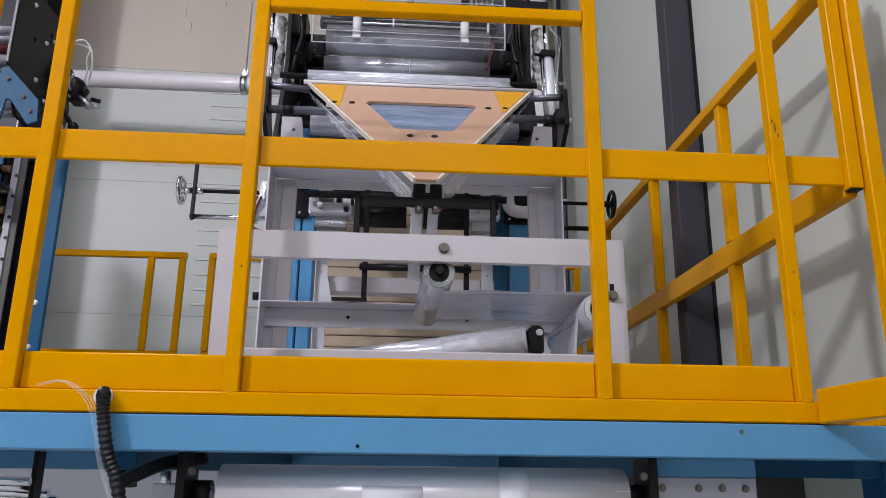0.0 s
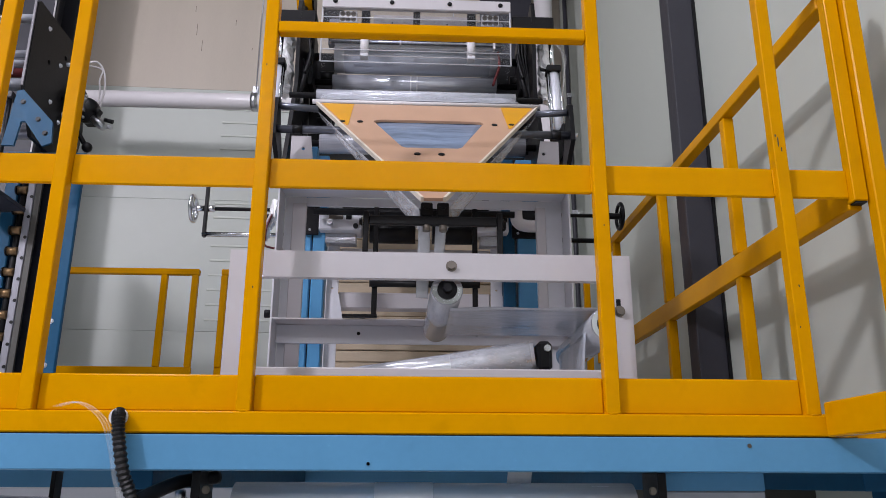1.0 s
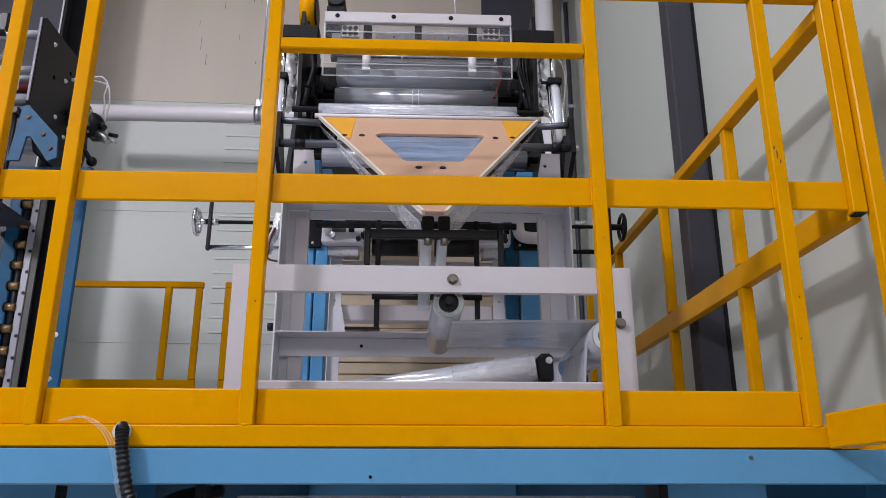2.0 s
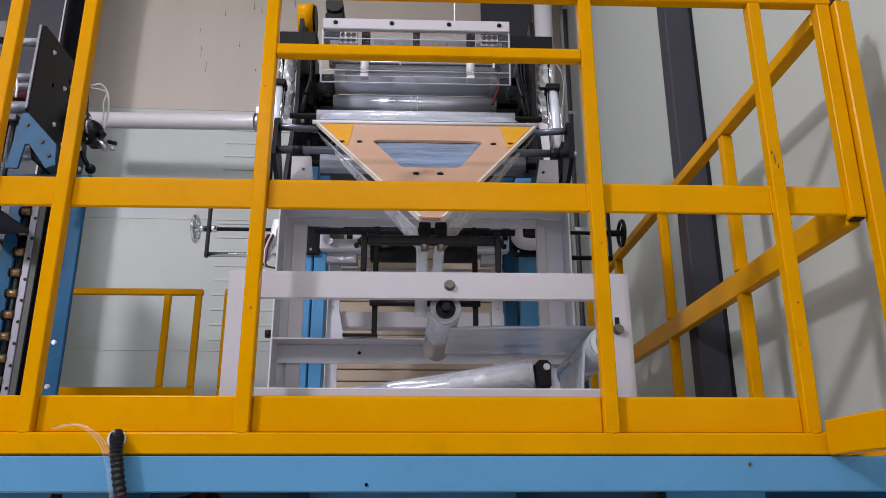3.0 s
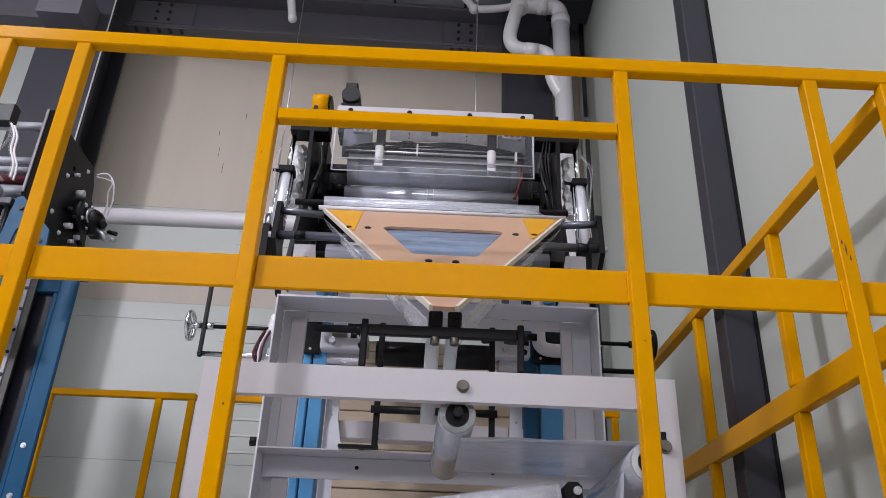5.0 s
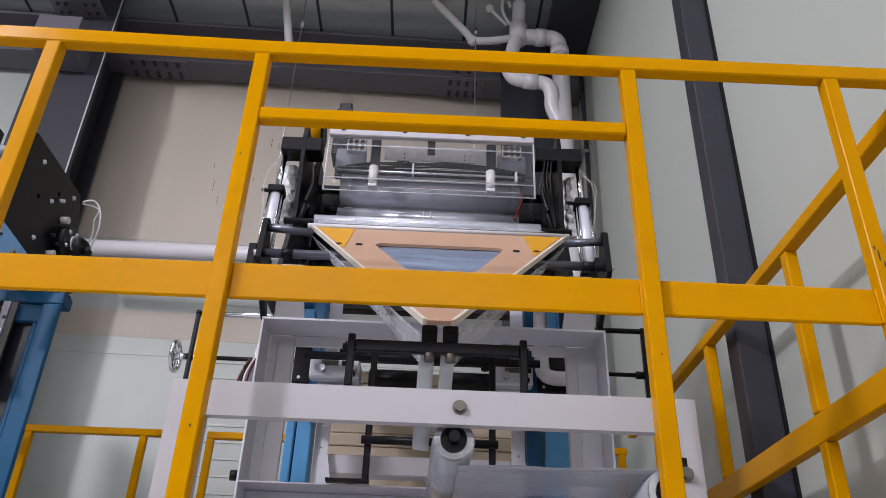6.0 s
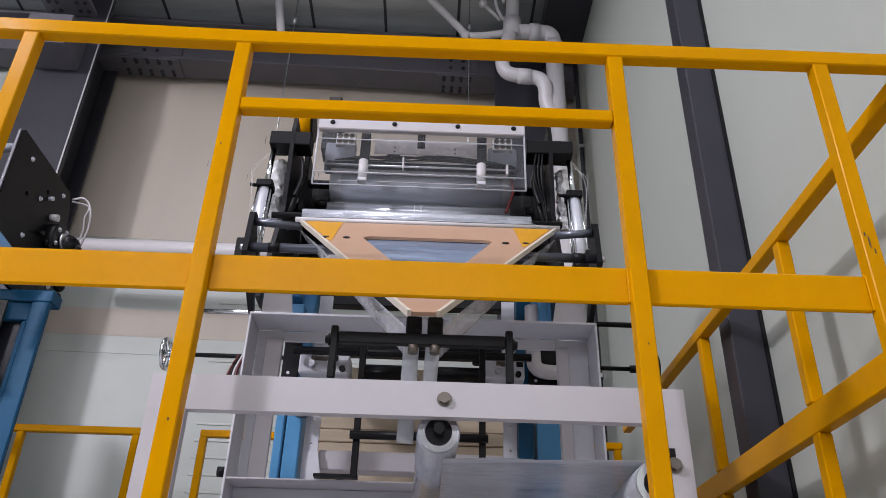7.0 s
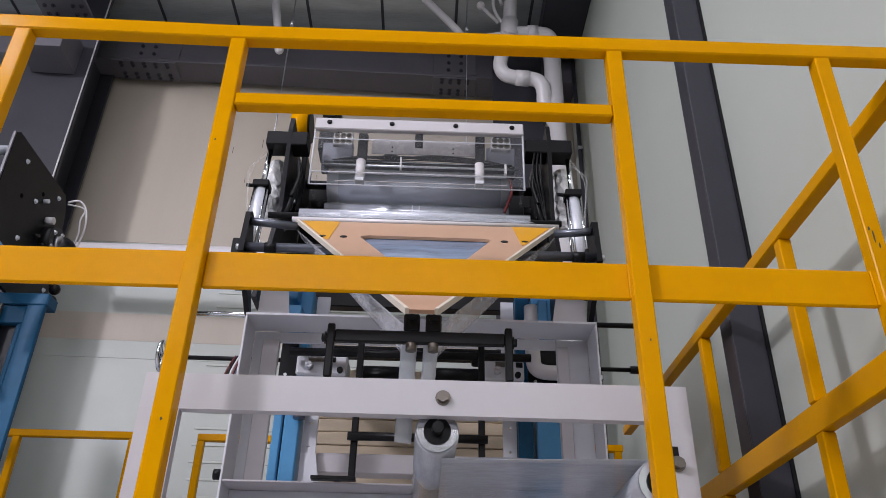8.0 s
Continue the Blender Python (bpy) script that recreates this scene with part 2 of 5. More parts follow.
def build_room():
    # Unseen floor, kept pale so it bounces light up to the machine.
    solo("floor", B(-10, WX + 0.2, -9, WY + 0.2, -0.2, 0, b=0), CONCRETE, "grey painted concrete hall floor", kind="structure")
    solo("wall_right", B(WX, WX + 0.2, -9, WY + 0.2, 0, ROOFZ, b=0), WALL_RIGHT, "pale grey-green insulated panel wall", kind="structure")
    # Left and front walls are out of view, added to close the hall.
    solo("wall_left", B(-10.2, -10, -9, WY + 0.2, 0, ROOFZ, b=0), WALL_LOW, "pale insulated panel wall of the hall", kind="structure")
    solo("wall_front", B(-10.2, WX + 0.2, -9.2, -9, 0, ROOFZ, b=0), WALL_LOW, "pale insulated panel wall of the hall", kind="structure")
    wall = solo("wall_back", B(-10, WX + 0.1, WY + 0.03, WY + 0.2, 0, ROOFZ, b=0), WALL_UP, "panel-clad wall, beige above and pale green-grey below", kind="structure")
    # horizontal sandwich panels with open joints
    levels = [0, 0.70, 1.643, 2.587, 3.531, 4.40, ROOFZ]
    for a, b in zip(levels, levels[1:]):
        part("panel", B(-2.58, WX, WY, WY + 0.028, a + 0.0007, b - 0.0007, b=0.001), WALL_LOW if b < 4.5 else WALL_UP, wall)
        part("panel", B(-10, -2.5814, WY, WY + 0.028, a + 0.0007, b - 0.0007, b=0.001), WALL_LOW, wall)
    # Thin band, browner than the panels it lies on.
    part("cladding_strip", B(-3.4, 0.5, WY - 0.0018, WY - 0.0004, 3.655, 3.85, b=0), WALL_UP, wall, "beige band across the pale panels")
    # shallow ribs of the lower cladding, paler to paint in their ridge highlights
    for k in range(16):
        zz = 2.66 + 0.105 * k
        if 3.6 < zz < 3.87:
            continue
        part("rib", B(-1.35, WX, WY - 0.006, WY - 0.0004, zz, zz + 0.014, b=0.002), WALL_RIGHT, wall)
    rng = random.Random(3)
    for k in range(16):
        x, z, h = rng.uniform(-1.9, -0.75), rng.uniform(4.7, 5.35), rng.uniform(0.02, 0.10)
        part("scuff", B(x, x + rng.uniform(0.0015, 0.004), WY - 0.001, WY + 0.001, z, z + h, b=0), SCUFF, wall)
    bm = bmesh.new()
    box(bm, -10, WX + 0.2, -9, WY + 0.2, ROOFZ, ROOFZ + 0.15, b=0)
    plain = len(bm.faces)
    for k in range(-17, 2):
        x = 0.232 + 0.566 * k
        box(bm, x - 0.011, x + 0.011, -9, WY, ROOFZ - 0.004, ROOFZ + 0.001, b=0.001)
    bm.faces.ensure_lookup_table()
    for f in bm.faces[plain:]:
        f.material_index = 1
    for k in range(9):
        box(bm, -10, WX, WY - 1.1 - 1.5 * k, WY - 1.04 - 1.5 * k, ROOFZ - 0.03, ROOFZ - 0.004, b=0.004)
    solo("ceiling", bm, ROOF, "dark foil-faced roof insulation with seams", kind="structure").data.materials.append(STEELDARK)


def steel_bolts(parent, spots, way):
    for p in spots:
        bolt(parent, p, way, 0.012, 0.012, mat=STEELDARK)


def build_steel():
    beam = thing("roof_beam", "dark grey painted steel I-beam with bolted splice plates", "", (0, 5.2, 5.9), kind="structure")
    part("bottom_flange", B(-10, WX - 0.01, 5.13, 5.35, 5.865, 5.89), STEELGREY, beam)
    part("top_flange", B(-10, WX - 0.01, 5.05, 5.35, 6.165, 6.192), STEELGREY, beam)
    part("web", B(-10, WX - 0.01, 5.19, 5.21, 5.89, 6.165), STEELGREY, beam)
    for x0, x1 in ((-2.42, -1.93), (0.06, 0.40)):
        part("splice_plate", B(x0, x1, 5.135, 5.34, 5.850, 5.8645), STEELGREY, beam)
        part("splice_plate", B(x0, x1, 5.172, 5.188, 5.93, 6.15), STEELGREY, beam)
        n = 5 if x0 < -1 else 4
        for i in range(n):
            for y in (5.15, 5.18, 5.27, 5.31):
                steel_bolts(beam, [(x0 + 0.07 + i * (x1 - x0 - 0.14) / (n - 1), y, 5.850)], Vector((0, 0, -1)))
        for i in range(3):
            for x in (0.5 * (x0 + x1) - 0.05, 0.5 * (x0 + x1) + 0.05):
                steel_bolts(beam, [(x, 5.172, 5.97 + 0.075 * i)], Vector((0, -1, 0)))
    col = thing("steel_column", "wide dark grey painted steel H-column at the wall", "", (-2.55, 5.0, 0), kind="structure")
    # Darker than the beam's grey, putting the column's shade into its colour.
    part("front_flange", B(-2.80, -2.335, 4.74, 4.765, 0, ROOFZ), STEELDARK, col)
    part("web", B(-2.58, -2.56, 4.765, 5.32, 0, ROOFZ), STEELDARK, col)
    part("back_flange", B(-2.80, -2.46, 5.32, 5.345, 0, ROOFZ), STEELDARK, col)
    part("earth_rod", R((-2.342, 4.729, 0.2), (-2.342, 4.729, 6.19), 0.0055, 8), PVC, col, "white earth rod")
    part("bracket", B(-2.72, -2.43, 4.47, 4.739, 5.34, 5.60), STEELGREY, col)
    raf = thing("rafter", "dark grey steel roof rafter with bolted joints", "", (-2.57, 0, 6.2), kind="structure")
    part("bottom_flange", B(-2.75, -2.4, -9, 4.735, 5.86, 5.885), STEELGREY, raf)
    part("web", B(-2.585, -2.565, -9, 4.735, 5.885, 6.195), STEELGREY, raf)
    for i in range(6):
        for x in (-2.70, -2.64, -2.50, -2.44):
            steel_bolts(raf, [(x, 4.66 - 0.08 * i, 5.86)], Vector((0, 0, -1)))
    col = thing("steel_column", "dark grey steel column behind the machine", "", (0.7, 5.1, 0), kind="structure")
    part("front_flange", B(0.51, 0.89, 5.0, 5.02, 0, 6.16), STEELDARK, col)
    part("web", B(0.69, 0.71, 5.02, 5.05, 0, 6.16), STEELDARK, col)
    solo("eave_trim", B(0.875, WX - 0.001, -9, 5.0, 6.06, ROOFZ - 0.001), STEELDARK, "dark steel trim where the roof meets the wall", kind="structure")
    post = thing("wall_post", "slim charcoal steel post on the panel wall", "", (1.15, 2.85, 0), kind="structure")
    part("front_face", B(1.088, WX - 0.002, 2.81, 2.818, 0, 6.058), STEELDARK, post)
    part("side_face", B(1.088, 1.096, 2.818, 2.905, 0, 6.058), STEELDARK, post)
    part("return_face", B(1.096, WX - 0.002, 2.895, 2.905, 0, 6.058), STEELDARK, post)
    part("edge_seal", B(WX - 0.012, WX - 0.001, 2.800, 2.8095, 0, 6.058, b=0), BLACK, post)


def build_turned():
    """The rear wall and its steel stand 1.7 degrees off the platform's grid."""
    turn = Matrix.Translation((WX, WY, 0)) @ pose(0, 0, 0, 0, 0, 1.7) @ Matrix.Translation((-WX, -WY, 0))
    for ob in scene.objects:
        if ob.parent is None and ob.name in ("wall_back", "roof_beam", "steel_column", "steel_column.001"):
            ob.matrix_basis = turn @ ob.matrix_basis


def build_platform():
    deck = thing("platform", "raised steel platform with a light blue edge beam", "platform", (0, 3, 1.7), kind="structure")
    # Unseen deck top, made pale to bounce light onto the undersides.
    part("deck_plate", B(-3.4, WX - 0.02, 1.66, 4.4, 1.685, 1.704), GREY, deck)
    part("edge_beam", B(-3.4, WX - 0.02, 1.632, 1.66, 1.637, 1.704), BLUE, deck, "light blue painted edge beam")
    part("beam_lip", B(-3.4, WX - 0.02, 1.66, 1.76, 1.637, 1.643), BLUE, deck)
    part("back_beam", B(-3.4, WX - 0.02, 4.34, 4.4, 1.56, 1.684), BLUE, deck)
    for x in (-0.55, 0.60, 1.02):
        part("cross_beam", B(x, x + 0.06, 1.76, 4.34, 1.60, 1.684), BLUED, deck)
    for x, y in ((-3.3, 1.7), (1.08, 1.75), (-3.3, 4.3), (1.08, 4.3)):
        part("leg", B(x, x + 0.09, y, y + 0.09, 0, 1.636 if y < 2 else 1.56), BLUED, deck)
    bolt(deck, (0.721, 1.632, 1.688), (0, -1, 0), 0.003, 0.003, mat=DULL)
    bolt(deck, (-0.04, 1.632, 1.65), (0, -1, 0), 0.0025, 0.002, mat=BLACK)


# ---- railings ----
def build_front_rail():
    rail = thing("guard_rail", "glossy yellow welded steel guard rail on the platform edge", "railing", (0, 1.66, 1.705))
    F, K = 1.640, 1.670
    for x in (-0.901, -0.732, -0.307, 0.438, 0.854):
        part("post", B(x, x + 0.030, F, K, 1.750, 2.7755 + max(0, -0.29 - x) * 0.019), YELLOW, rail)
        part("weld", sweep(bmesh.new(), [(x - 0.0003, F + 0.0185, 2.299), (x - 0.0005, F + 0.018, 2.26), (x - 0.0003, F + 0.0185, 2.234)], 0.0028, 6), YELLOW, rail)
        part("weld", sweep(bmesh.new(), [(x - 0.001, F + 0.01, 1.752), (x + 0.015, F - 0.001, 1.7505), (x + 0.03, F + 0.008, 1.752)], 0.0028, 6), YELLOW, rail)
    stub = part("corner_post", B(1.024, 1.057, F, K, 2.222, 2.7755), YELLOW, rail)
    # Solid black stands in for the shaded inside of the open tube.
    part("end_cap", B(1.029, 1.054, F + 0.003, K - 0.003, 2.2185, 2.2216, b=0), BLACK, stub, "dark open tube end")
    # the far length of the top rail rises slightly
    bm = B(-3.2, 1.062, F, K, 2.776, 2.812, b=0.003)
    bmesh.ops.bisect_plane(bm, geom=bm.verts[:] + bm.edges[:] + bm.faces[:], plane_co=(-0.29, 0, 0), plane_no=(1, 0, 0))
    for v in bm.verts:
        v.co.z += max(0, -0.29 - v.co.x) * 0.019
    part("top_rail", bm, YELLOW, rail)
    # Black block paints the rail tube's shaded inside.
    part("tube_end", B(1.0625, 1.092, F + 0.002, K - 0.002, 2.778, 2.810), BLACK, rail, "dark open tube end")
    part("short_rail", B(-0.2765, 0.4375, F + 0.001, K - 0.001, 2.609, 2.638, b=0.003), YELLOW, rail)
    for x0, x1 in ((-3.2, -0.9015), (-0.8705, -0.7325), (-0.7015, -0.3075), (-0.2765, 0.4375), (0.4685, 0.8535), (0.8845, 1.0255)):
        part("mid_rail", B(x0, x1, F + 0.019, K - 0.001, 2.232, 2.301, b=0.003), YELLOW, rail)
        if x1 < 0.9:
            part("toe_board", B(x0, x1, F + 0.019, K - 0.001, 1.7505, 1.824, b=0.003), YELLOW, rail)
    part("base_channel", B(-3.2, 0.899, F - 0.003, K + 0.01, 1.7065, 1.7495, b=0.003), YELLOW, rail)
    part("return_toe_board", B(0.884, 0.912, 1.00, 1.632, 1.706, 1.775, b=0.003), YELLOW, rail)
    part("shim", B(-3.2, 0.95, F - 0.002, K, 1.7045, 1.7062, b=0), BLACK, rail)
    # paint chips and rust marks on the posts
    rng = random.Random(12)
    for x, z, h in ((0.866, 2.345, 0.030), (0.872, 2.335, 0.012), (0.861, 2.37, 0.010), (0.871, 2.02, 0.006), (0.862, 1.93, 0.005), (0.455, 2.15, 0.005), (-0.296, 2.52, 0.005), (-0.29, 2.0, 0.006)):
        loop = [(x + 0.0016 * math.cos(a) * rng.uniform(0.6, 1.3), z + h * (0.5 + 0.5 * math.sin(a)) * rng.uniform(0.8, 1.1)) for a in [0.9 * k for k in range(7)]]
        part("paint_chip", plate(bmesh.new(), loop, [], lambda u, v, w: Vector((u, F - 0.0006 + w, v)), 0.001), SCUFF, rail, "brown chipped paint")


def build_side_rail():
    rail = thing("side_guard_rail", "yellow steel side railing running along the wall", "railing", (1.04, 2.6, 1.705))
    part("top_rail", B(1.021, 1.0600, 1.6705, 4.06, 2.733, 2.770, b=0.003), YELLOW, rail)
    part("mid_rail", B(1.026, 1.058, 1.6705, 4.06, 2.210, 2.282, b=0.003), YELLOW, rail)
    part("corner_post", B(1.0610, 1.097, 1.622, 1.656, 1.7055, 2.776, b=0.003), YELLOW, rail)
    for y in (2.265, 2.925, 3.62):
        part("post", B(1.024, 1.058, y, y + 0.034, 1.7055, 2.2095, b=0.003), YELLOW, rail)
        part("post", B(1.024, 1.058, y, y + 0.034, 2.2825, 2.7325, b=0.003), YELLOW, rail)
    part("toe_board", B(1.026, 1.05, 1.66, 4.06, 1.7055, 1.775, b=0.003), YELLOW, rail)


def build_back_rail():
    rail = thing("rear_guard_rail", "yellow steel railing at the rear platform edge", "railing", (-1.5, 4.1, 1.705))
    for x0, x1, posts in ((-3.3, -1.072, (-2.6, -1.80, -1.268, -1.108)), (-0.955, -0.45, (-0.955,)), (0.66, 1.02, (0.66, 0.98))):
        part("top_rail", B(x0, x1, 4.085, 4.12, 2.662, 2.694, b=0.003), YELLOW, rail)
        part("mid_rail", B(x0, x1, 4.092, 4.115, 2.112, 2.176, b=0.003), YELLOW, rail)
        for x in posts:
            part("post", B(x, x + 0.032, 4.086, 4.118, 1.7055, 2.1115, b=0.003), YELLOW, rail)
            part("post", B(x, x + 0.032, 4.086, 4.118, 2.1765, 2.6615, b=0.003), YELLOW, rail)


# ---- front of the machine ----
def build_swing_frame():
    fr = thing("film_guide_frame", "flat white enamelled frame carrying film guide rollers", "machine frame", (0.085, 1.757, 1.705))
    Y0, Y1 = 1.745, 1.765
    part("top_bar", B(-0.366, 0.537, Y0, Y1, 2.053, 2.114, b=0), WHITE, fr)
    part("bottom_bar", B(-0.300, 0.471, Y0, Y1, 1.832, 1.853, b=0.003), WHITE, fr)
    for x in (-0.366, 0.472):
        part("upright", B(x, x + 0.065, Y0, Y1, 1.7055, 2.05295, b=0), WHITE, fr)
    bolt(fr, (0.129, Y0, 2.083), (0, -1, 0), 0.0095, 0.010, mat=DULL)
    part("slot", B(0.500, 0.510, Y0 - 0.001, Y0 + 0.0002, 1.985, 2.012, b=0), BLACK, fr, "dark adjustment slot")
    bolt(fr, (0.506, Y0 - 0.001, 1.984), (0, -1, 0), 0.0095, 0.012, mat=DULL)


def guide_roller(at, end, r, label):
    ro = thing("guide_roller", label, "roller", at, group="film guide rollers")
    a, b = Vector(at), Vector(end)
    w = (b - a).normalized()
    bm = rod(bmesh.new(), a, b, r, 28)
    rod(bm, b, b + w * 0.012, r, 28, r * 0.72)
    part("sleeve", bm, GUIDE, ro, "silver roller sleeve wrapped in film")
    part("end_ring", rod(bmesh.new(), a - w * 0.006, a - w * 0.0005, r * 0.93, 28), CHROME, ro)
    part("bearing", rod(bmesh.new(), a - w * 0.010, a - w * 0.0065, r * 0.62, 20), BLACK, ro)
    part("shaft", rod(bmesh.new(), a - w * 0.03, a - w * 0.0105, r * 0.26, 12), BLACK, ro)
    return ro


def film_sheet(name, quad, label, rows=14, cols=10, wave=0.003, seed=1):
    """A slightly wavy film web between four corners."""
    rng = random.Random(seed)
    a, b, c, d = [Vector(p) for p in quad]
    n = (b - a).cross(d - a).normalized()
    bm = bmesh.new()
    ph = [rng.uniform(0, 6) for _ in range(4)]
    grid = []
    for i in range(rows + 1):
        u = i / rows
        line = []
        for j in range(cols + 1):
            v = j / cols
            p = (a * (1 - u) + b * u) * (1 - v) + (d * (1 - u) + c * u) * v
            k = wave * (math.sin(9 * v + ph[0] + 2 * u) + 0.6 * math.sin(23 * v + ph[1] - 3 * u)) * math.sin(math.pi * u)
            line.append(bm.verts.new(p + n * k))
        grid.append(line)
    for i in range(rows):
        for j in range(cols):
            bm.faces.new((grid[i][j], grid[i + 1][j], grid[i + 1][j + 1], grid[i][j + 1])).smooth = True
    ext = bmesh.ops.extrude_face_region(bm, geom=bm.faces[:], use_keep_orig=True)
    bmesh.ops.translate(bm, verts=[g for g in ext["geom"] if isinstance(g, bmesh.types.BMVert)], vec=n * 0.0008)
    return solo(name, bm, FILM, label, "plastic film")


def build_guides():
    guide_roller((0.121, 1.782, 2.036), (0.112, 2.20, 2.026), 0.037, "horizontal silver film roller bolted to the white frame")
    guide_roller((0.487, 1.782, 1.962), (0.487, 2.20, 1.955), 0.040, "silver film roller at the end of the white frame")
    film_sheet("film_web", [(0.130, 1.80, 1.998), (0.490, 1.80, 2.003), (0.490, 2.14, 1.998), (0.130, 2.12, 1.992)], "translucent film web stretched between two rollers", seed=2)
    film_sheet("film_web", [(0.128, 1.83, 2.0045), (0.355, 1.83, 2.007), (0.350, 2.10, 2.003), (0.128, 2.10, 1.999)], "second layer of film lying on the stretched web", seed=3)
    film_sheet("film_web", [(0.448, 1.83, 1.955), (0.435, 1.83, 1.72), (0.435, 2.16, 1.72), (0.448, 2.16, 1.955)], "translucent film web running down to the deck", seed=5)
    # tilted roller low in the frame
    ro = thing("turning_bar", "tilted chrome bar wrapped in clear film with a black end block", "roller", (0.34, 1.85, 1.705))
    part("bar", R((-0.24, 1.96, 1.830), (0.330, 1.850, 1.898), 0.0325, 32), BRIGHT, ro)
    part("film_wrap", R((0.14, 1.8867, 1.8754), (0.322, 1.8515, 1.8971), 0.0345, 32, r2=0.0365), WRAP, ro, "clear film wound on the bar")
    part("end_block", B(0.331, 0.366, 1.822, 1.878, 1.862, 1.930, b=0.008), BLACK, ro, "black bearing block")
    part("cap_screw", R((0.354, 1.8215, 1.912), (0.354, 1.814, 1.912), 0.008, 12), STEEL, ro)
    part("support", B(0.336, 0.360, 1.835, 1.865, 1.7055, 1.8615), BLACK, ro)
    part("support", B(-0.245, -0.225, 1.95, 1.97, 1.7055, 1.800), BLACK, ro)


def build_clamp():
    cl = thing("nip_clamp", "black steel clamp bar with two nip blocks under the former tip", "clamp", (0.085, 1.80, 2.09))
    part("cross_bar", B(-0.060, 0.234, 1.744, 1.756, 2.180, 2.202, b=0.002), BLACK, cl)
    for x, s in ((-0.075, -1), (0.232, 1)):
        part("side_arm", B(x + 0.002, x + 0.015, 1.742, 1.758, 2.1145, 2.212, b=0.002), BLACK, cl)
        bolt(cl, (x + 0.008 + s * 0.008, 1.752, 2.188), (s, 0, 0), 0.008, 0.007, mat=BLACK)
        part("upright", B(x - 0.003, x + 0.013, 2.353, 2.371, 2.091, 2.44, b=0.002), BLACK, cl)
    part("cross_rod", R((-0.085, 2.345, 2.191), (0.250, 2.345, 2.191), 0.0105, 14), BLACK, cl)
    part("foot", B(-0.165, -0.06, 2.352, 2.377, 2.0903, 2.0985, b=0.001), BLACK, cl)
    for x in (0.058, 0.096):
        part("nip_block", B(x, x + 0.028, 1.745, 1.768, 2.2025, 2.236, b=0.003), BLACK, cl)
        bolt(cl, (x + 0.014, 1.745, 2.226), (0, -1, 0), 0.006, 0.004, mat=BLACK)
        part("nip_roller", R((x + 0.014, 1.748, 2.166), (x + 0.014, 1.748, 2.1795), 0.009, 16), DULL, cl)
    film_sheet("film_web", [(0.054, 1.772, 2.20), (0.050, 1.79, 2.02), (0.078, 1.80, 2.02), (0.082, 1.78, 2.20)], "folded clear film running down from the former tip", 10, 4, 0.001, 7)
    film_sheet("film_web", [(0.094, 1.772, 2.20), (0.088, 1.80, 2.075), (0.112, 1.81, 2.075), (0.120, 1.78, 2.20)], "folded clear film running down from the former tip", 10, 4, 0.001, 8)


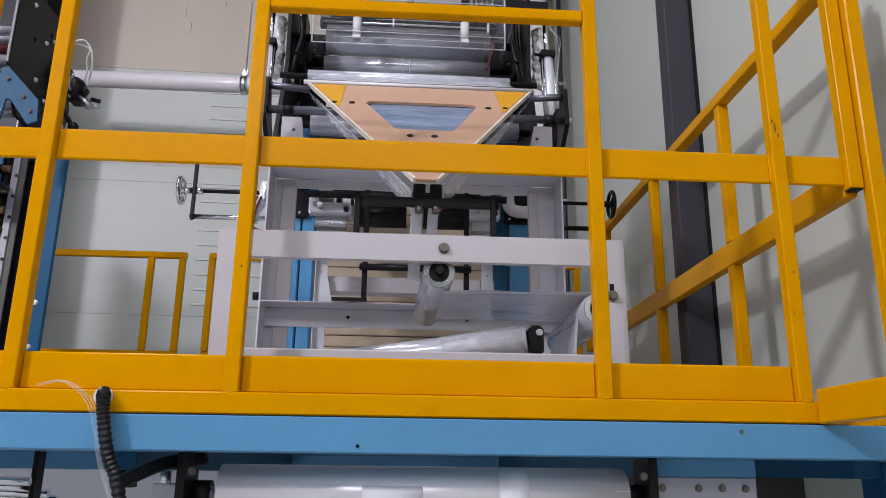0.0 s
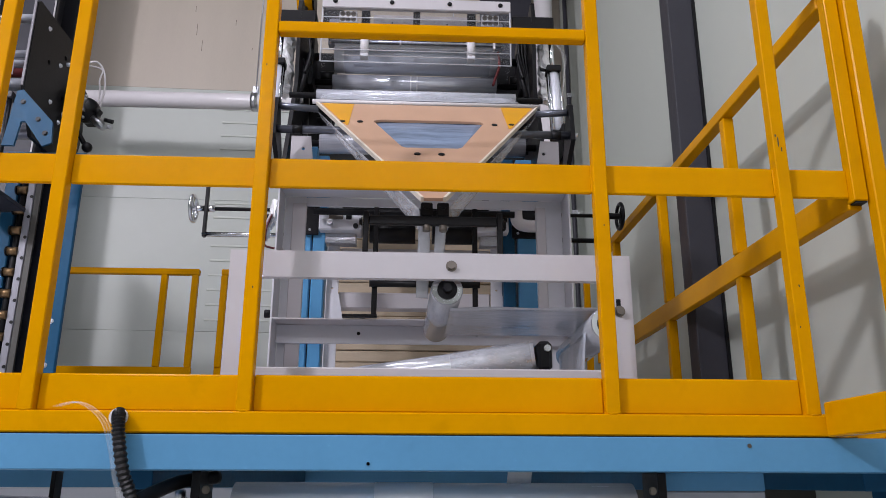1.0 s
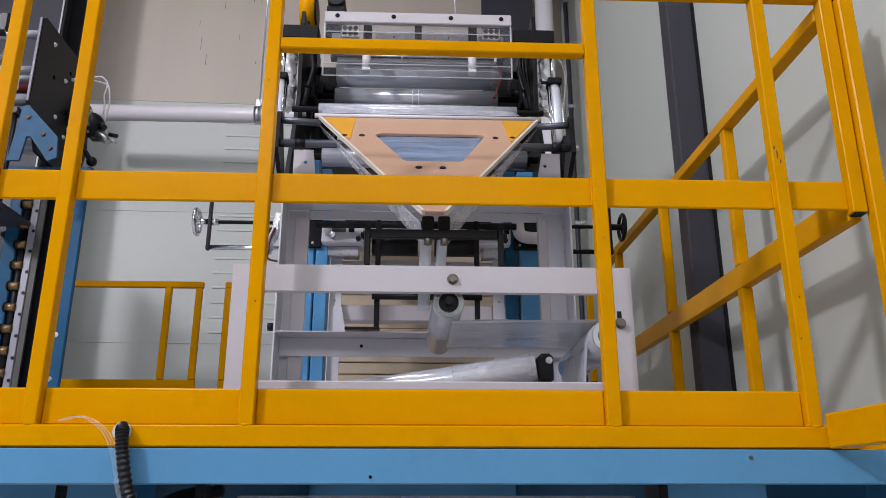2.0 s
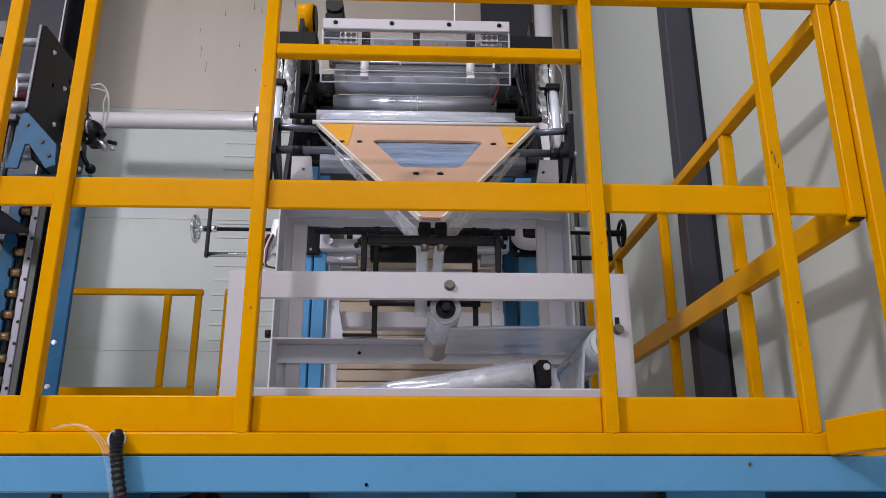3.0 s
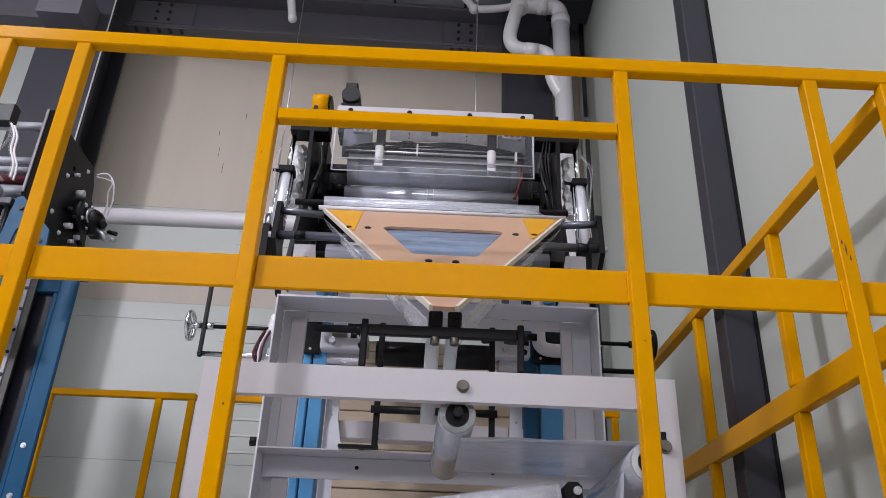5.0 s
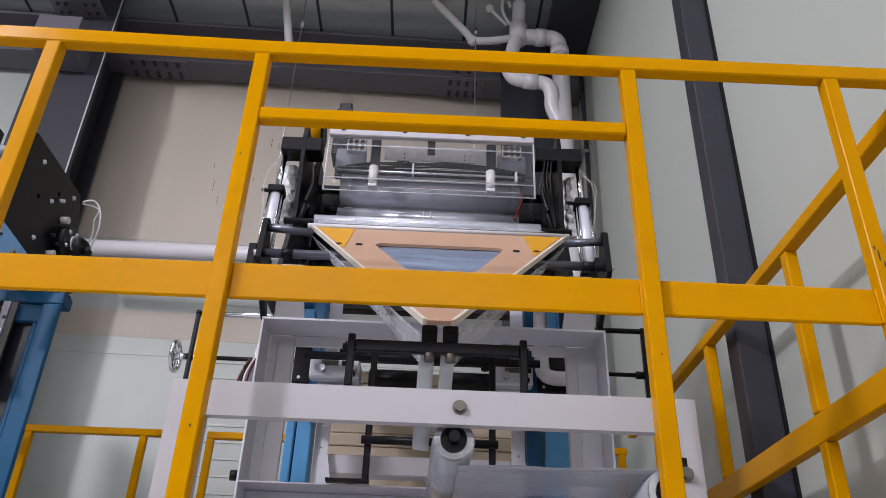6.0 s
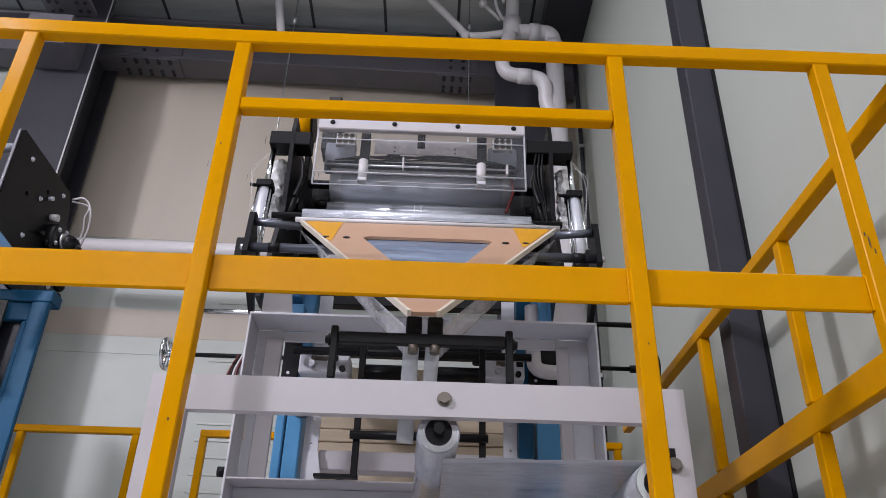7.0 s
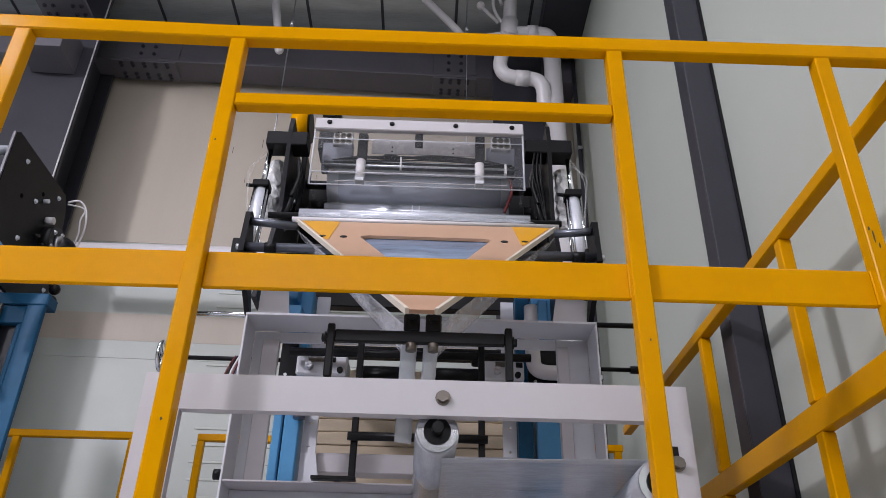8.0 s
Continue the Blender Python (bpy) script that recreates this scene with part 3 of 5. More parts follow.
def build_former():
    """The triangular folding board: v runs down its slope from the top edge to the tip."""
    top, slope = Vector((0, 2.327, 2.782)), Vector((0, -0.7262, -0.6875))
    out = Vector((0, -0.6875, 0.7262))

    def place(u, v, w):
        return Vector((u, 0, 0)) + top + slope * v - out * w

    fo = thing("forming_board", "triangular tan forming board with cream edges and a trapezoid window", "forming board", (0.085, 2.1, 2.5))
    xl, xr, xc, L = -0.262, 0.432, 0.088, 0.765

    def at(v, inset):
        f = v / L
        return xl + (xc - 0.022 - xl) * f + inset, xr + (xc + 0.022 - xr) * f - inset

    outline = [(xl, 0.008), (xr, 0.008), (xc + 0.022, L), (xc - 0.022, L)]
    window = [(-0.073, 0.172), (-0.056, 0.166), (0.226, 0.166), (0.246, 0.172), (0.251, 0.186), (0.175, 0.404), (0.163, 0.414), (0.019, 0.414), (0.007, 0.404), (-0.079, 0.186)]
    holes = [ellipse(x, v, 0.010, 0.008) for x, v in ((-0.172, 0.195), (-0.120, 0.193), (0.284, 0.196), (0.336, 0.192), (0.051, 0.466), (0.116, 0.466))]
    board = part("board", plate(bmesh.new(), outline, [window] + holes, place, 0.008), WOOD, fo)
    for x, v in ((-0.172, 0.195), (-0.120, 0.193), (0.284, 0.196), (0.336, 0.192), (0.051, 0.466), (0.116, 0.466)):
        part("countersunk_screw", rod(bmesh.new(), place(x, v, -0.0024), place(x, v, 0.004), 0.0085, 12), BLACK, board)
    for s in (0, 1):
        # orange corners
        loop = [(-0.252, 0.012), (-0.150, 0.012), (-0.153, 0.230), (-0.160, 0.226)] if s == 0 else [(0.320, 0.012), (0.422, 0.012), (0.332, 0.226), (0.324, 0.230)]
        part("corner_pad", plate(bmesh.new(), loop, [], lambda u, v, w: place(u, v, -0.0015 + w), 0.0012), ORANGE, fo, "orange corner pad")
        # cream edge strips
        e0 = [(at(v, 0)[s], v) for v in (0.0, L)]
        sg = -1 if s == 0 else 1
        loop = [(e0[0][0] + sg * 0.010, 0.0), (e0[0][0] + sg * 0.001, 0.006), (e0[1][0] + sg * 0.001, L), (e0[1][0] + sg * 0.008, L)]
        part("edge_strip", plate(bmesh.new(), loop, [], lambda u, v, w: place(u, v, -0.003 + w), 0.013), CREAM, fo, "rounded cream edge strip")
    part("top_strip", rod(bmesh.new(), (-0.285, 2.335, 2.789), (0.452, 2.335, 2.789), 0.0075, 16), PVC, fo, "white top edge bar")
    # film folded over both edges towards the tip
    film_sheet("film_web", [(-0.272, 2.35, 2.765), (0.055, 1.79, 2.235), (0.062, 1.83, 2.185), (-0.258, 2.365, 2.745)], "clear film folding over the forming board edge", 16, 8, 0.004, 11).data.materials[0] = WRAP
    film_sheet("film_web", [(0.442, 2.35, 2.765), (0.121, 1.79, 2.235), (0.114, 1.83, 2.185), (0.428, 2.365, 2.745)], "clear film folding over the forming board edge", 16, 8, 0.004, 12).data.materials[0] = WRAP
    film_sheet("film_web", [(-0.265, 2.410, 2.858), (-0.262, 2.332, 2.798), (0.385, 2.332, 2.798), (0.372, 2.410, 2.858)], "clear film passing onto the forming board", 8, 16, 0.002, 13)
    corners = [place(-0.10, 0.13, 0.0105), place(0.0, 0.45, 0.0105), place(0.172, 0.45, 0.0105), place(0.272, 0.13, 0.0105)]
    film_sheet("film_web", corners, "bluish hazy film behind the board window", 12, 12, 0.0015, 19).data.materials[0] = HAZE
    # supports: end plates and cross rods
    sup = thing("board_support", "black end plates and cross rods carrying the forming board", "bracket", (0.08, 2.3, 2.62))
    for x in (-0.392, 0.527):
        loop = [(2.235, 2.63), (2.252, 2.757), (2.268, 2.768), (2.29, 2.765), (2.32, 2.70), (2.42, 2.53), (2.40, 2.53)]
        part("end_plate", plate(bmesh.new(), loop, [], lambda u, v, w, x=x: Vector((x + w, u, v)), 0.014), BLACK, sup)
        bolt(sup, (x + (0 if x < 0 else 0.014), 2.262, 2.655), (-1 if x < 0 else 1, 0, 0), 0.009, 0.012, mat=STEEL)
    part("cross_rod", R((-0.378, 2.262, 2.655), (0.527, 2.262, 2.655), 0.0125, 16), DARKSTEEL, sup)
    part("cross_rod", R((-0.378, 2.270, 2.738), (-0.262, 2.30, 2.745), 0.011, 16), DARKSTEEL, sup)
    part("cross_rod", R((0.527, 2.270, 2.738), (0.432, 2.30, 2.745), 0.011, 16), DARKSTEEL, sup)
    for x in (-0.33, 0.47):
        part("slider", R((x, 2.262, 2.655), (x + 0.03, 2.262, 2.655), 0.0138, 16), BLACK, sup)


# ---- main frame ----
def build_main_frame():
    fr = thing("machine_frame", "light grey enamelled channel frame of the folding machine", "machine frame", (0.08, 2.45, 1.705))
    F, W = 2.38, 2.49
    for x0, x1 in ((-0.382, -0.3765), (0.540, 0.5455)):
        part("outer_lip", B(x0, x1, F, W, 1.7055, 2.518, b=0.001), GREY, fr)
    part("top_lip", B(-0.382, 0.5455, F, W, 2.5185, 2.525, b=0.001), GREY, fr)
    part("side_web", B(-0.376, -0.305, W, W + 0.008, 1.7055, 2.518, b=0.001), GREY, fr)
    part("side_web", B(0.452, 0.5395, W, W + 0.008, 1.7055, 2.518, b=0.001), GREY, fr)
    part("top_web", B(-0.3045, 0.4515, W, W + 0.008, 2.488, 2.518, b=0.001), GREY, fr)
    for x0, x1 in ((-0.350, -0.304), (0.452, 0.484)):
        part("edge_strip", B(x0, x1, W - 0.012, W - 0.0005, 1.7055, 2.493, b=0.002), WHITE, fr, "white cover strip")
    part("cross_channel_lip", B(-0.376, 0.5395, F, W - 0.0125, 2.086, 2.0902, b=0.001), WHITE, fr)
    part("cross_channel", B(-0.376, 0.5395, W - 0.022, W - 0.0125, 2.028, 2.0855, b=0.001), GREY, fr)
    bolt(fr, (-0.105, F + 0.004, 2.0905), (0, 0, 1), 0.006, 0.006, mat=BLACK)
    for x in (-0.12, 0.25):
        bolt(fr, (x, W - 0.022, 2.06), (0, -1, 0), 0.004, 0.003, mat=BLACK)
    part("knob", R((-0.383, 2.40, 2.105), (-0.402, 2.40, 2.105), 0.013, 14), BLACK, fr)
    for x0, x1 in ((-0.355, -0.272), (0.430, 0.520)):
        gus = [(x0, 2.5255), (x1, 2.5255), (x1 - (0.02 if x0 < 0 else 0), 2.695), (x0 + (0 if x0 < 0 else 0.03), 2.695)]
        part("gusset", plate(bmesh.new(), gus, [ellipse(x0 + 0.04, 2.65, 0.006, 0.006, 8)], lambda u, v, w: Vector((u, 2.395 + w, v)), 0.006), WHITE, fr, "white gusset plate")
    for x0, x1 in ((-0.338, -0.312), (-0.307, -0.262), (0.368, 0.412), (0.420, 0.498)):
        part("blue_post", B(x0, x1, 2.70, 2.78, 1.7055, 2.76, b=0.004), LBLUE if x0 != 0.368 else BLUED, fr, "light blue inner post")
    part("slot_strip", B(-0.3115, -0.3075, 2.715, 2.75, 1.7055, 2.75, b=0), STEELDARK, fr)
    for x0, x1 in ((-0.338, -0.288), (0.40, 0.500)):
        bb = part("bearing_block", B(x0, x1, 2.684, 2.6985, 2.452, 2.572, b=0.002), BLACK, fr, "black bearing block")
        bolt(bb, (x0 + 0.02, 2.684, 2.468), (0, -1, 0), 0.0035, 0.003, mat=STEEL)
    for x0, x1 in ((-0.255, -0.214), (0.326, 0.366)):
        loop = [(x0, 1.7055), (x1, 1.7055), (x1, 2.75), (x0, 2.75)]
        holes = [ellipse(0.5 * (x0 + x1), z, 0.0045, 0.0045, 8) for z in (2.27, 2.34, 2.66, 1.93)]
        pl = part("flange_plate", plate(bmesh.new(), loop, holes, lambda u, v, w: Vector((u, 2.735 + w, v)), 0.010), GREY, fr)
        for z in (2.145, 2.185, 2.225):
            bolt(pl, (x0 + 0.022, 2.735, z), (0, -1, 0), 0.006, 0.005, mat=STEEL)
        ear = [(x0 + 0.003, 2.115), (x1 + 0.012, 2.115), (x1 + 0.020, 2.125), (x1 + 0.020, 2.16), (x1 + 0.002, 2.25), (x0 + 0.003, 2.25)]
        part("corner_ear", plate(bmesh.new(), ear, [], lambda u, v, w: Vector((u, 2.7297 + w, v)), 0.005), GREY, pl)
    part("roller_stub", R((-0.262, 2.68, 2.335), (-0.262, 2.68, 2.375), 0.018, 14), DARKSTEEL, fr)
    part("cross_beam", B(-0.2135, 0.3255, 2.76, 2.82, 2.205, 2.262, b=0.003), WHITE, fr)
    part("cross_beam", B(-0.2135, 0.3255, 2.76, 2.82, 2.385, 2.425, b=0.003), WHITE, fr)
    part("tie_bar", B(-0.2135, 0.3255, 2.765, 2.80, 2.565, 2.60, b=0.003), BLACK, fr)
    # equipment boxes in the upper opening
    for x0, x1 in ((-0.285, -0.135), (0.265, 0.385)):
        bx = thing("valve_box", "small light grey control box with fittings inside the frame", "control box", ((x0 + x1) / 2, 2.72, 2.45))
        part("case", B(x0, x1, 2.66, 2.755, 2.462, 2.522, b=0.005), GREY, bx)
        part("window", B(x0 + 0.035, x0 + 0.085, 2.657, 2.6595, 2.500, 2.516, b=0.001), DULL, bx)
        part("window", B(x0 + 0.095, x0 + 0.115, 2.657, 2.6595, 2.500, 2.516, b=0.001), BLACK, bx)
        part("fitting", R((x0 + 0.04, 2.66, 2.485), (x0 + 0.04, 2.635, 2.485), 0.010, 12), STEEL, bx)
        part("fitting", R((x1 - 0.02, 2.66, 2.475), (x1 - 0.02, 2.648, 2.475), 0.009, 12), BLACK, bx)
        part("bracket", B(x0 + 0.02, x1 - 0.02, 2.70, 2.75, 2.4255, 2.4615), STEEL, bx)
    mo = thing("drive_roller", "matt black drive roller behind the clamp", "roller", (0.08, 2.72, 2.45))
    part("sleeve", R((-0.108, 2.72, 2.474), (0.055, 2.72, 2.474), 0.040, 24), BLACKP, mo)
    part("sleeve", R((0.115, 2.72, 2.474), (0.268, 2.72, 2.474), 0.040, 24), BLACKP, mo)
    part("shaft", R((-0.298, 2.62, 2.515), (0.40, 2.62, 2.515), 0.012, 14), BLACK, mo)
    part("knob", R((0.245, 2.70, 2.52), (0.245, 2.70, 2.55), 0.014, 14), BLACKP, mo)
    el = thing("pipe_elbow", "white plastic pipe elbow inside the frame", "pipe", (0.45, 2.75, 2.45))
    part("bend", sweep(bmesh.new(), [(0.412, 2.66, 2.70), (0.412, 2.66, 2.54), (0.420, 2.66, 2.500), (0.450, 2.66, 2.488), (0.50, 2.66, 2.488)], 0.022, 14), PVC, el)
    # pale timber boards behind the open frame
    st = thing("timber_stack", "stack of pale timber boards behind the machine frame", "timber", (0.08, 3.2, 1.705))
    rng = random.Random(4)
    for k in range(21):
        z = 1.7055 + 0.047 * k
        part("board", B(-0.30 + rng.uniform(-0.01, 0.01), 0.47 + rng.uniform(-0.01, 0.01), 3.20 + rng.uniform(0, 0.012), 3.3, z, z + 0.0445, b=0.003), PINE, st)


def build_handwheels():
    for s, xw, x0, lab in ((-1, -0.905, -0.382, "left"), (1, 0.968, 0.5455, "right")):
        hw = thing("handwheel_unit", "chromed handwheel on a black spindle beside the frame" if s < 0 else "black handwheel on a dark spindle beside the frame", "handwheel", (xw, 3.29, 2.6))
        mat = CHROME if s < 0 else BLACK
        bm = bmesh.new()
        ring = []
        N, M, r, rr = 30, 8, 0.056, 0.0085
        for i in range(N):
            a = 2 * math.pi * i / N
            ring.append([bm.verts.new((xw + rr * math.sin(b), 3.29 + (r + rr * math.cos(b)) * math.cos(a), 2.752 + (r + rr * math.cos(b)) * math.sin(a))) for b in [2 * math.pi * k / M for k in range(M)]])
        for i in range(N):
            for k in range(M):
                bm.faces.new((ring[i][k], ring[(i + 1) % N][k], ring[(i + 1) % N][(k + 1) % M], ring[i][(k + 1) % M])).smooth = True
        part("rim", bm, mat, hw)
        for k in range(3):
            a = 2.1 * k + 0.4
            part("spoke", rod(bmesh.new(), (xw, 3.29, 2.752), (xw, 3.29 + 0.054 * math.cos(a), 2.752 + 0.054 * math.sin(a)), 0.006, 8), mat, hw)
        part("hub", rod(bmesh.new(), (xw + 0.012 * s, 3.29, 2.752), (xw - 0.05 * s, 3.29, 2.752), 0.014, 16), CHROME if s < 0 else BLACK, hw)
        part("collar", rod(bmesh.new(), (xw - 0.055 * s, 3.29, 2.752), (xw - 0.095 * s, 3.29, 2.752), 0.015, 16), CHROME if s < 0 else BLACK, hw)
        part("spindle", rod(bmesh.new(), (xw - 0.095 * s, 3.29, 2.752), (x0 * 0.98, 3.29, 2.752), 0.0085, 12), BLACK, hw)
        part("bracket", B(xw - 0.058 * s - 0.007, xw - 0.058 * s + 0.007, 3.27, 3.269 + 0.022, 2.62, 2.945, b=0.002), BLACK, hw)
        part("lower_rod", rod(bmesh.new(), (xw - 0.05 * s, 3.28, 2.633), (x0 * 0.98, 3.28, 2.633), 0.0105, 14), CHROME if s < 0 else BLACK, hw)
        part("upper_rod", rod(bmesh.new(), (xw - 0.05 * s, 3.28, 2.932), (x0 * 0.98, 3.28, 2.932), 0.0105, 14), CHROME if s < 0 else BLACK, hw)
    hub = thing("housing", "light grey rear housing of the folding machine", "machine frame", (0.08, 3.3, 1.705))
    part("case", B(-0.40, 0.56, 3.302, 3.36, 1.7055, 2.60, b=0.004), GREY, hub)
    cb = thing("cable_bundle", "cables in a crinkled silver sleeve beside the frame", "cable", (-0.40, 2.75, 2.38))
    bm = sweep(bmesh.new(), [(-0.445, 2.720, 2.587), (-0.456, 2.720, 2.527), (-0.475, 2.720, 2.478), (-0.484, 2.720, 2.437)], 0.016, 10, smooth=False)
    rng = random.Random(6)
    for v in bm.verts:
        v.co += Vector((rng.uniform(-0.004, 0.004), 0, rng.uniform(-0.004, 0.004)))
    part("sleeve", bm, FOIL, cb)
    for k in range(4):
        part("cable", sweep(bmesh.new(), [(-0.456 - 0.018 + 0.006 * k, 2.70, 2.527), (-0.475 - 0.016 + 0.007 * k, 2.69, 2.478), (-0.484 - 0.012 + 0.008 * k, 2.69, 2.437), (-0.484 + 0.02, 2.70, 2.437 - 0.03), (-0.335, 2.73, 2.40)], 0.004, 8), (RED, BLACKP, PVC, RED)[k], cb)


# ---- upper unit ----
ROLLERS = []


def turning(name, parent, x0, x1, y, z, r, mat, label=""):
    ob = part(name, rod(bmesh.new(), (x0, y, z), (x1, y, z), r, 36), mat, parent, label, centre=((x0 + x1) / 2, y, z))
    ROLLERS.append((ob, r))
    return ob


def build_upper_unit():
    up = thing("nip_roller_unit", "black-framed roller unit above the forming board", "roller unit", (0.08, 2.7, 2.53))
    for s, xs in ((0, (-0.392, -0.376)), (1, (0.478, 0.494))):
        loop = [(2.44, 2.60), (2.52, 2.60), (2.95, 2.70), (2.98, 3.20), (2.72, 3.34), (2.60, 3.36), (2.585, 3.30), (2.60, 3.0)]
        part("side_plate", plate(bmesh.new(), loop, [ellipse(2.72, 3.12, 0.035, 0.05), ellipse(2.78, 2.9, 0.03, 0.04)], lambda u, v, w, x=xs[0]: Vector((x + w, u, v)), 0.014), BLACK, up)
        part("cross_arm", B(-0.462 if s == 0 else 0.405, -0.325 if s == 0 else 0.562, 2.588, 2.66, 3.240, 3.295, b=0.003), BLACK, up)
        x = xs[0] - 0.03 if s else xs[1] + 0.012
        part("bearing_housing", B(x, x + 0.02, 2.72, 2.84, 3.06, 3.30, b=0.004), BLACK, up)
        xa = xs[0] + (0.004 if s else -0.004)
        part("lever", rod(bmesh.new(), (xa + 0.05 * (-1 if s else 1), 2.66, 3.17), (xa + 0.03 * (-1 if s else 1), 2.60, 2.96), 0.009, 10), BLACK, up)
        part("spring", sweep(bmesh.new(), [(xa + 0.045 * (-1 if s else 1), 2.62, 3.20), (xa + 0.055 * (-1 if s else 1), 2.61, 3.12), (xa + 0.04 * (-1 if s else 1), 2.60, 3.04)], 0.007, 8, ribs=0.2), BLACKP, up)
        for y, z, rr in ((2.72, 3.10, 0.010), (2.80, 3.22, 0.013), (2.66, 2.96, 0.011)):
            bolt(up, (xs[1] if s == 0 else xs[0], y, z), (1 if s == 0 else -1, 0, 0), rr, 0.012, mat=STEEL)
    # rollers, bottom to top
    a = turning("deflector_roller", up, -0.285, 0.385, 2.43, 2.860, 0.022, STREAK, "grey roller partly wrapped in clear film")
    b = turning("chrome_roller", up, -0.275, 0.365, 2.80, 3.112, 0.032, STREAK, "polished chrome roller")
    c = turning("aluminium_roller", up, -0.268, 0.368, 2.78, 3.210, 0.060, ALU, "grey aluminium nip roller")
    part("rubber_cover", rod(bmesh.new(), (-0.228, 2.78, 3.210), (0.335, 2.78, 3.210), 0.0612, 36), material("grey_rubber", (0.45, 0.48, 0.56), 0.3, 0.0, 0.03, 6, 0.004, 60), c, "grey rubber cover", centre=(0.059, 2.78, 3.21))
    d = turning("chrome_roller", up, -0.287, 0.440, 2.60, 2.762, 0.036, STREAK, "polished chrome roller")
    for x in (0.028, 0.052):
        part("mark", rod(bmesh.new(), (x, 2.80, 3.112), (x + 0.003, 2.80, 3.112), 0.0323, 36), PAPER, b, "thin white ring")
    for y, z, rr in ((2.43, 2.860, 0.010), (2.80, 3.112, 0.012), (2.78, 3.21, 0.016), (2.60, 2.762, 0.012)):
        part("shaft", rod(bmesh.new(), (-0.376, y, z), (0.478, y, z), rr, 14), BLACK, up)
    part("tie_bar", B(-0.376, 0.478, 2.86, 2.90, 2.78, 2.84, b=0.003), BLACK, up)
    for x0, x1, z0 in ((-0.36, -0.30, 2.70), (-0.335, -0.285, 2.60), (0.43, 0.46, 2.64)):
        part("clamp_block", B(x0, x1, 2.64, 2.70, z0, z0 + 0.075, b=0.003), LBLUE, up, "light blue clamp block")
    part("tie_bar", B(-0.376, 0.478, 2.92, 2.95, 3.02, 3.06, b=0.003), BLACK, up)
    part("film_wrap", rod(bmesh.new(), (-0.165, 2.43, 2.860), (0.315, 2.43, 2.860), 0.0230, 36), WRAP, a, "clear film on the roller", centre=(0.075, 2.43, 2.860))
    part("guide_profile", B(-0.262, 0.350, 2.695, 2.705, 3.208, 3.243, b=0.002), PROFILE, up, "pale aluminium guide profile")
    part("guide_profile", B(-0.08, 0.350, 2.690, 2.6945, 3.234, 3.256, b=0.002), PROFILE, up, "pale aluminium guide profile")
    # Black plates close the gaps between side plates and roller ends.
    for x0, x1 in ((-0.3755, -0.272), (0.372, 0.4775)):
        part("gear_cover", B(x0, x1, 2.902, 2.915, 2.70, 3.30, b=0.003), BLACK, up, "black plate behind the roller ends")
        for k in range(4):
            part("fitting", rod(bmesh.new(), (x0 + 0.05, 2.76 + 0.02 * k, 2.82 + 0.11 * k), (x1, 2.76 + 0.02 * k, 2.82 + 0.11 * k), 0.014 + 0.005 * (k % 2), 12), BLACKP, up)
    part("edge_line", B(-0.235, 0.352, 2.688, 2.6915, 3.168, 3.1715, b=0.001), PVC, up, "white plastic edge strip")
    # hand cable at the right
    part("cable", sweep(bmesh.new(), [(0.362, 2.69, 3.20), (0.366, 2.68, 3.14), (0.350, 2.66, 3.08), (0.335, 2.64, 3.03)], 0.005, 8), RED, up)
    for k in range(3):
        part("cable", sweep(bmesh.new(), [(0.44 + 0.01 * k, 2.60, 3.26), (0.425 + 0.012 * k, 2.58, 3.15 - 0.01 * k), (0.45 + 0.005 * k, 2.60, 3.04), (0.47, 2.62, 2.95 - 0.02 * k)], 0.0035, 6), BLACK, up)


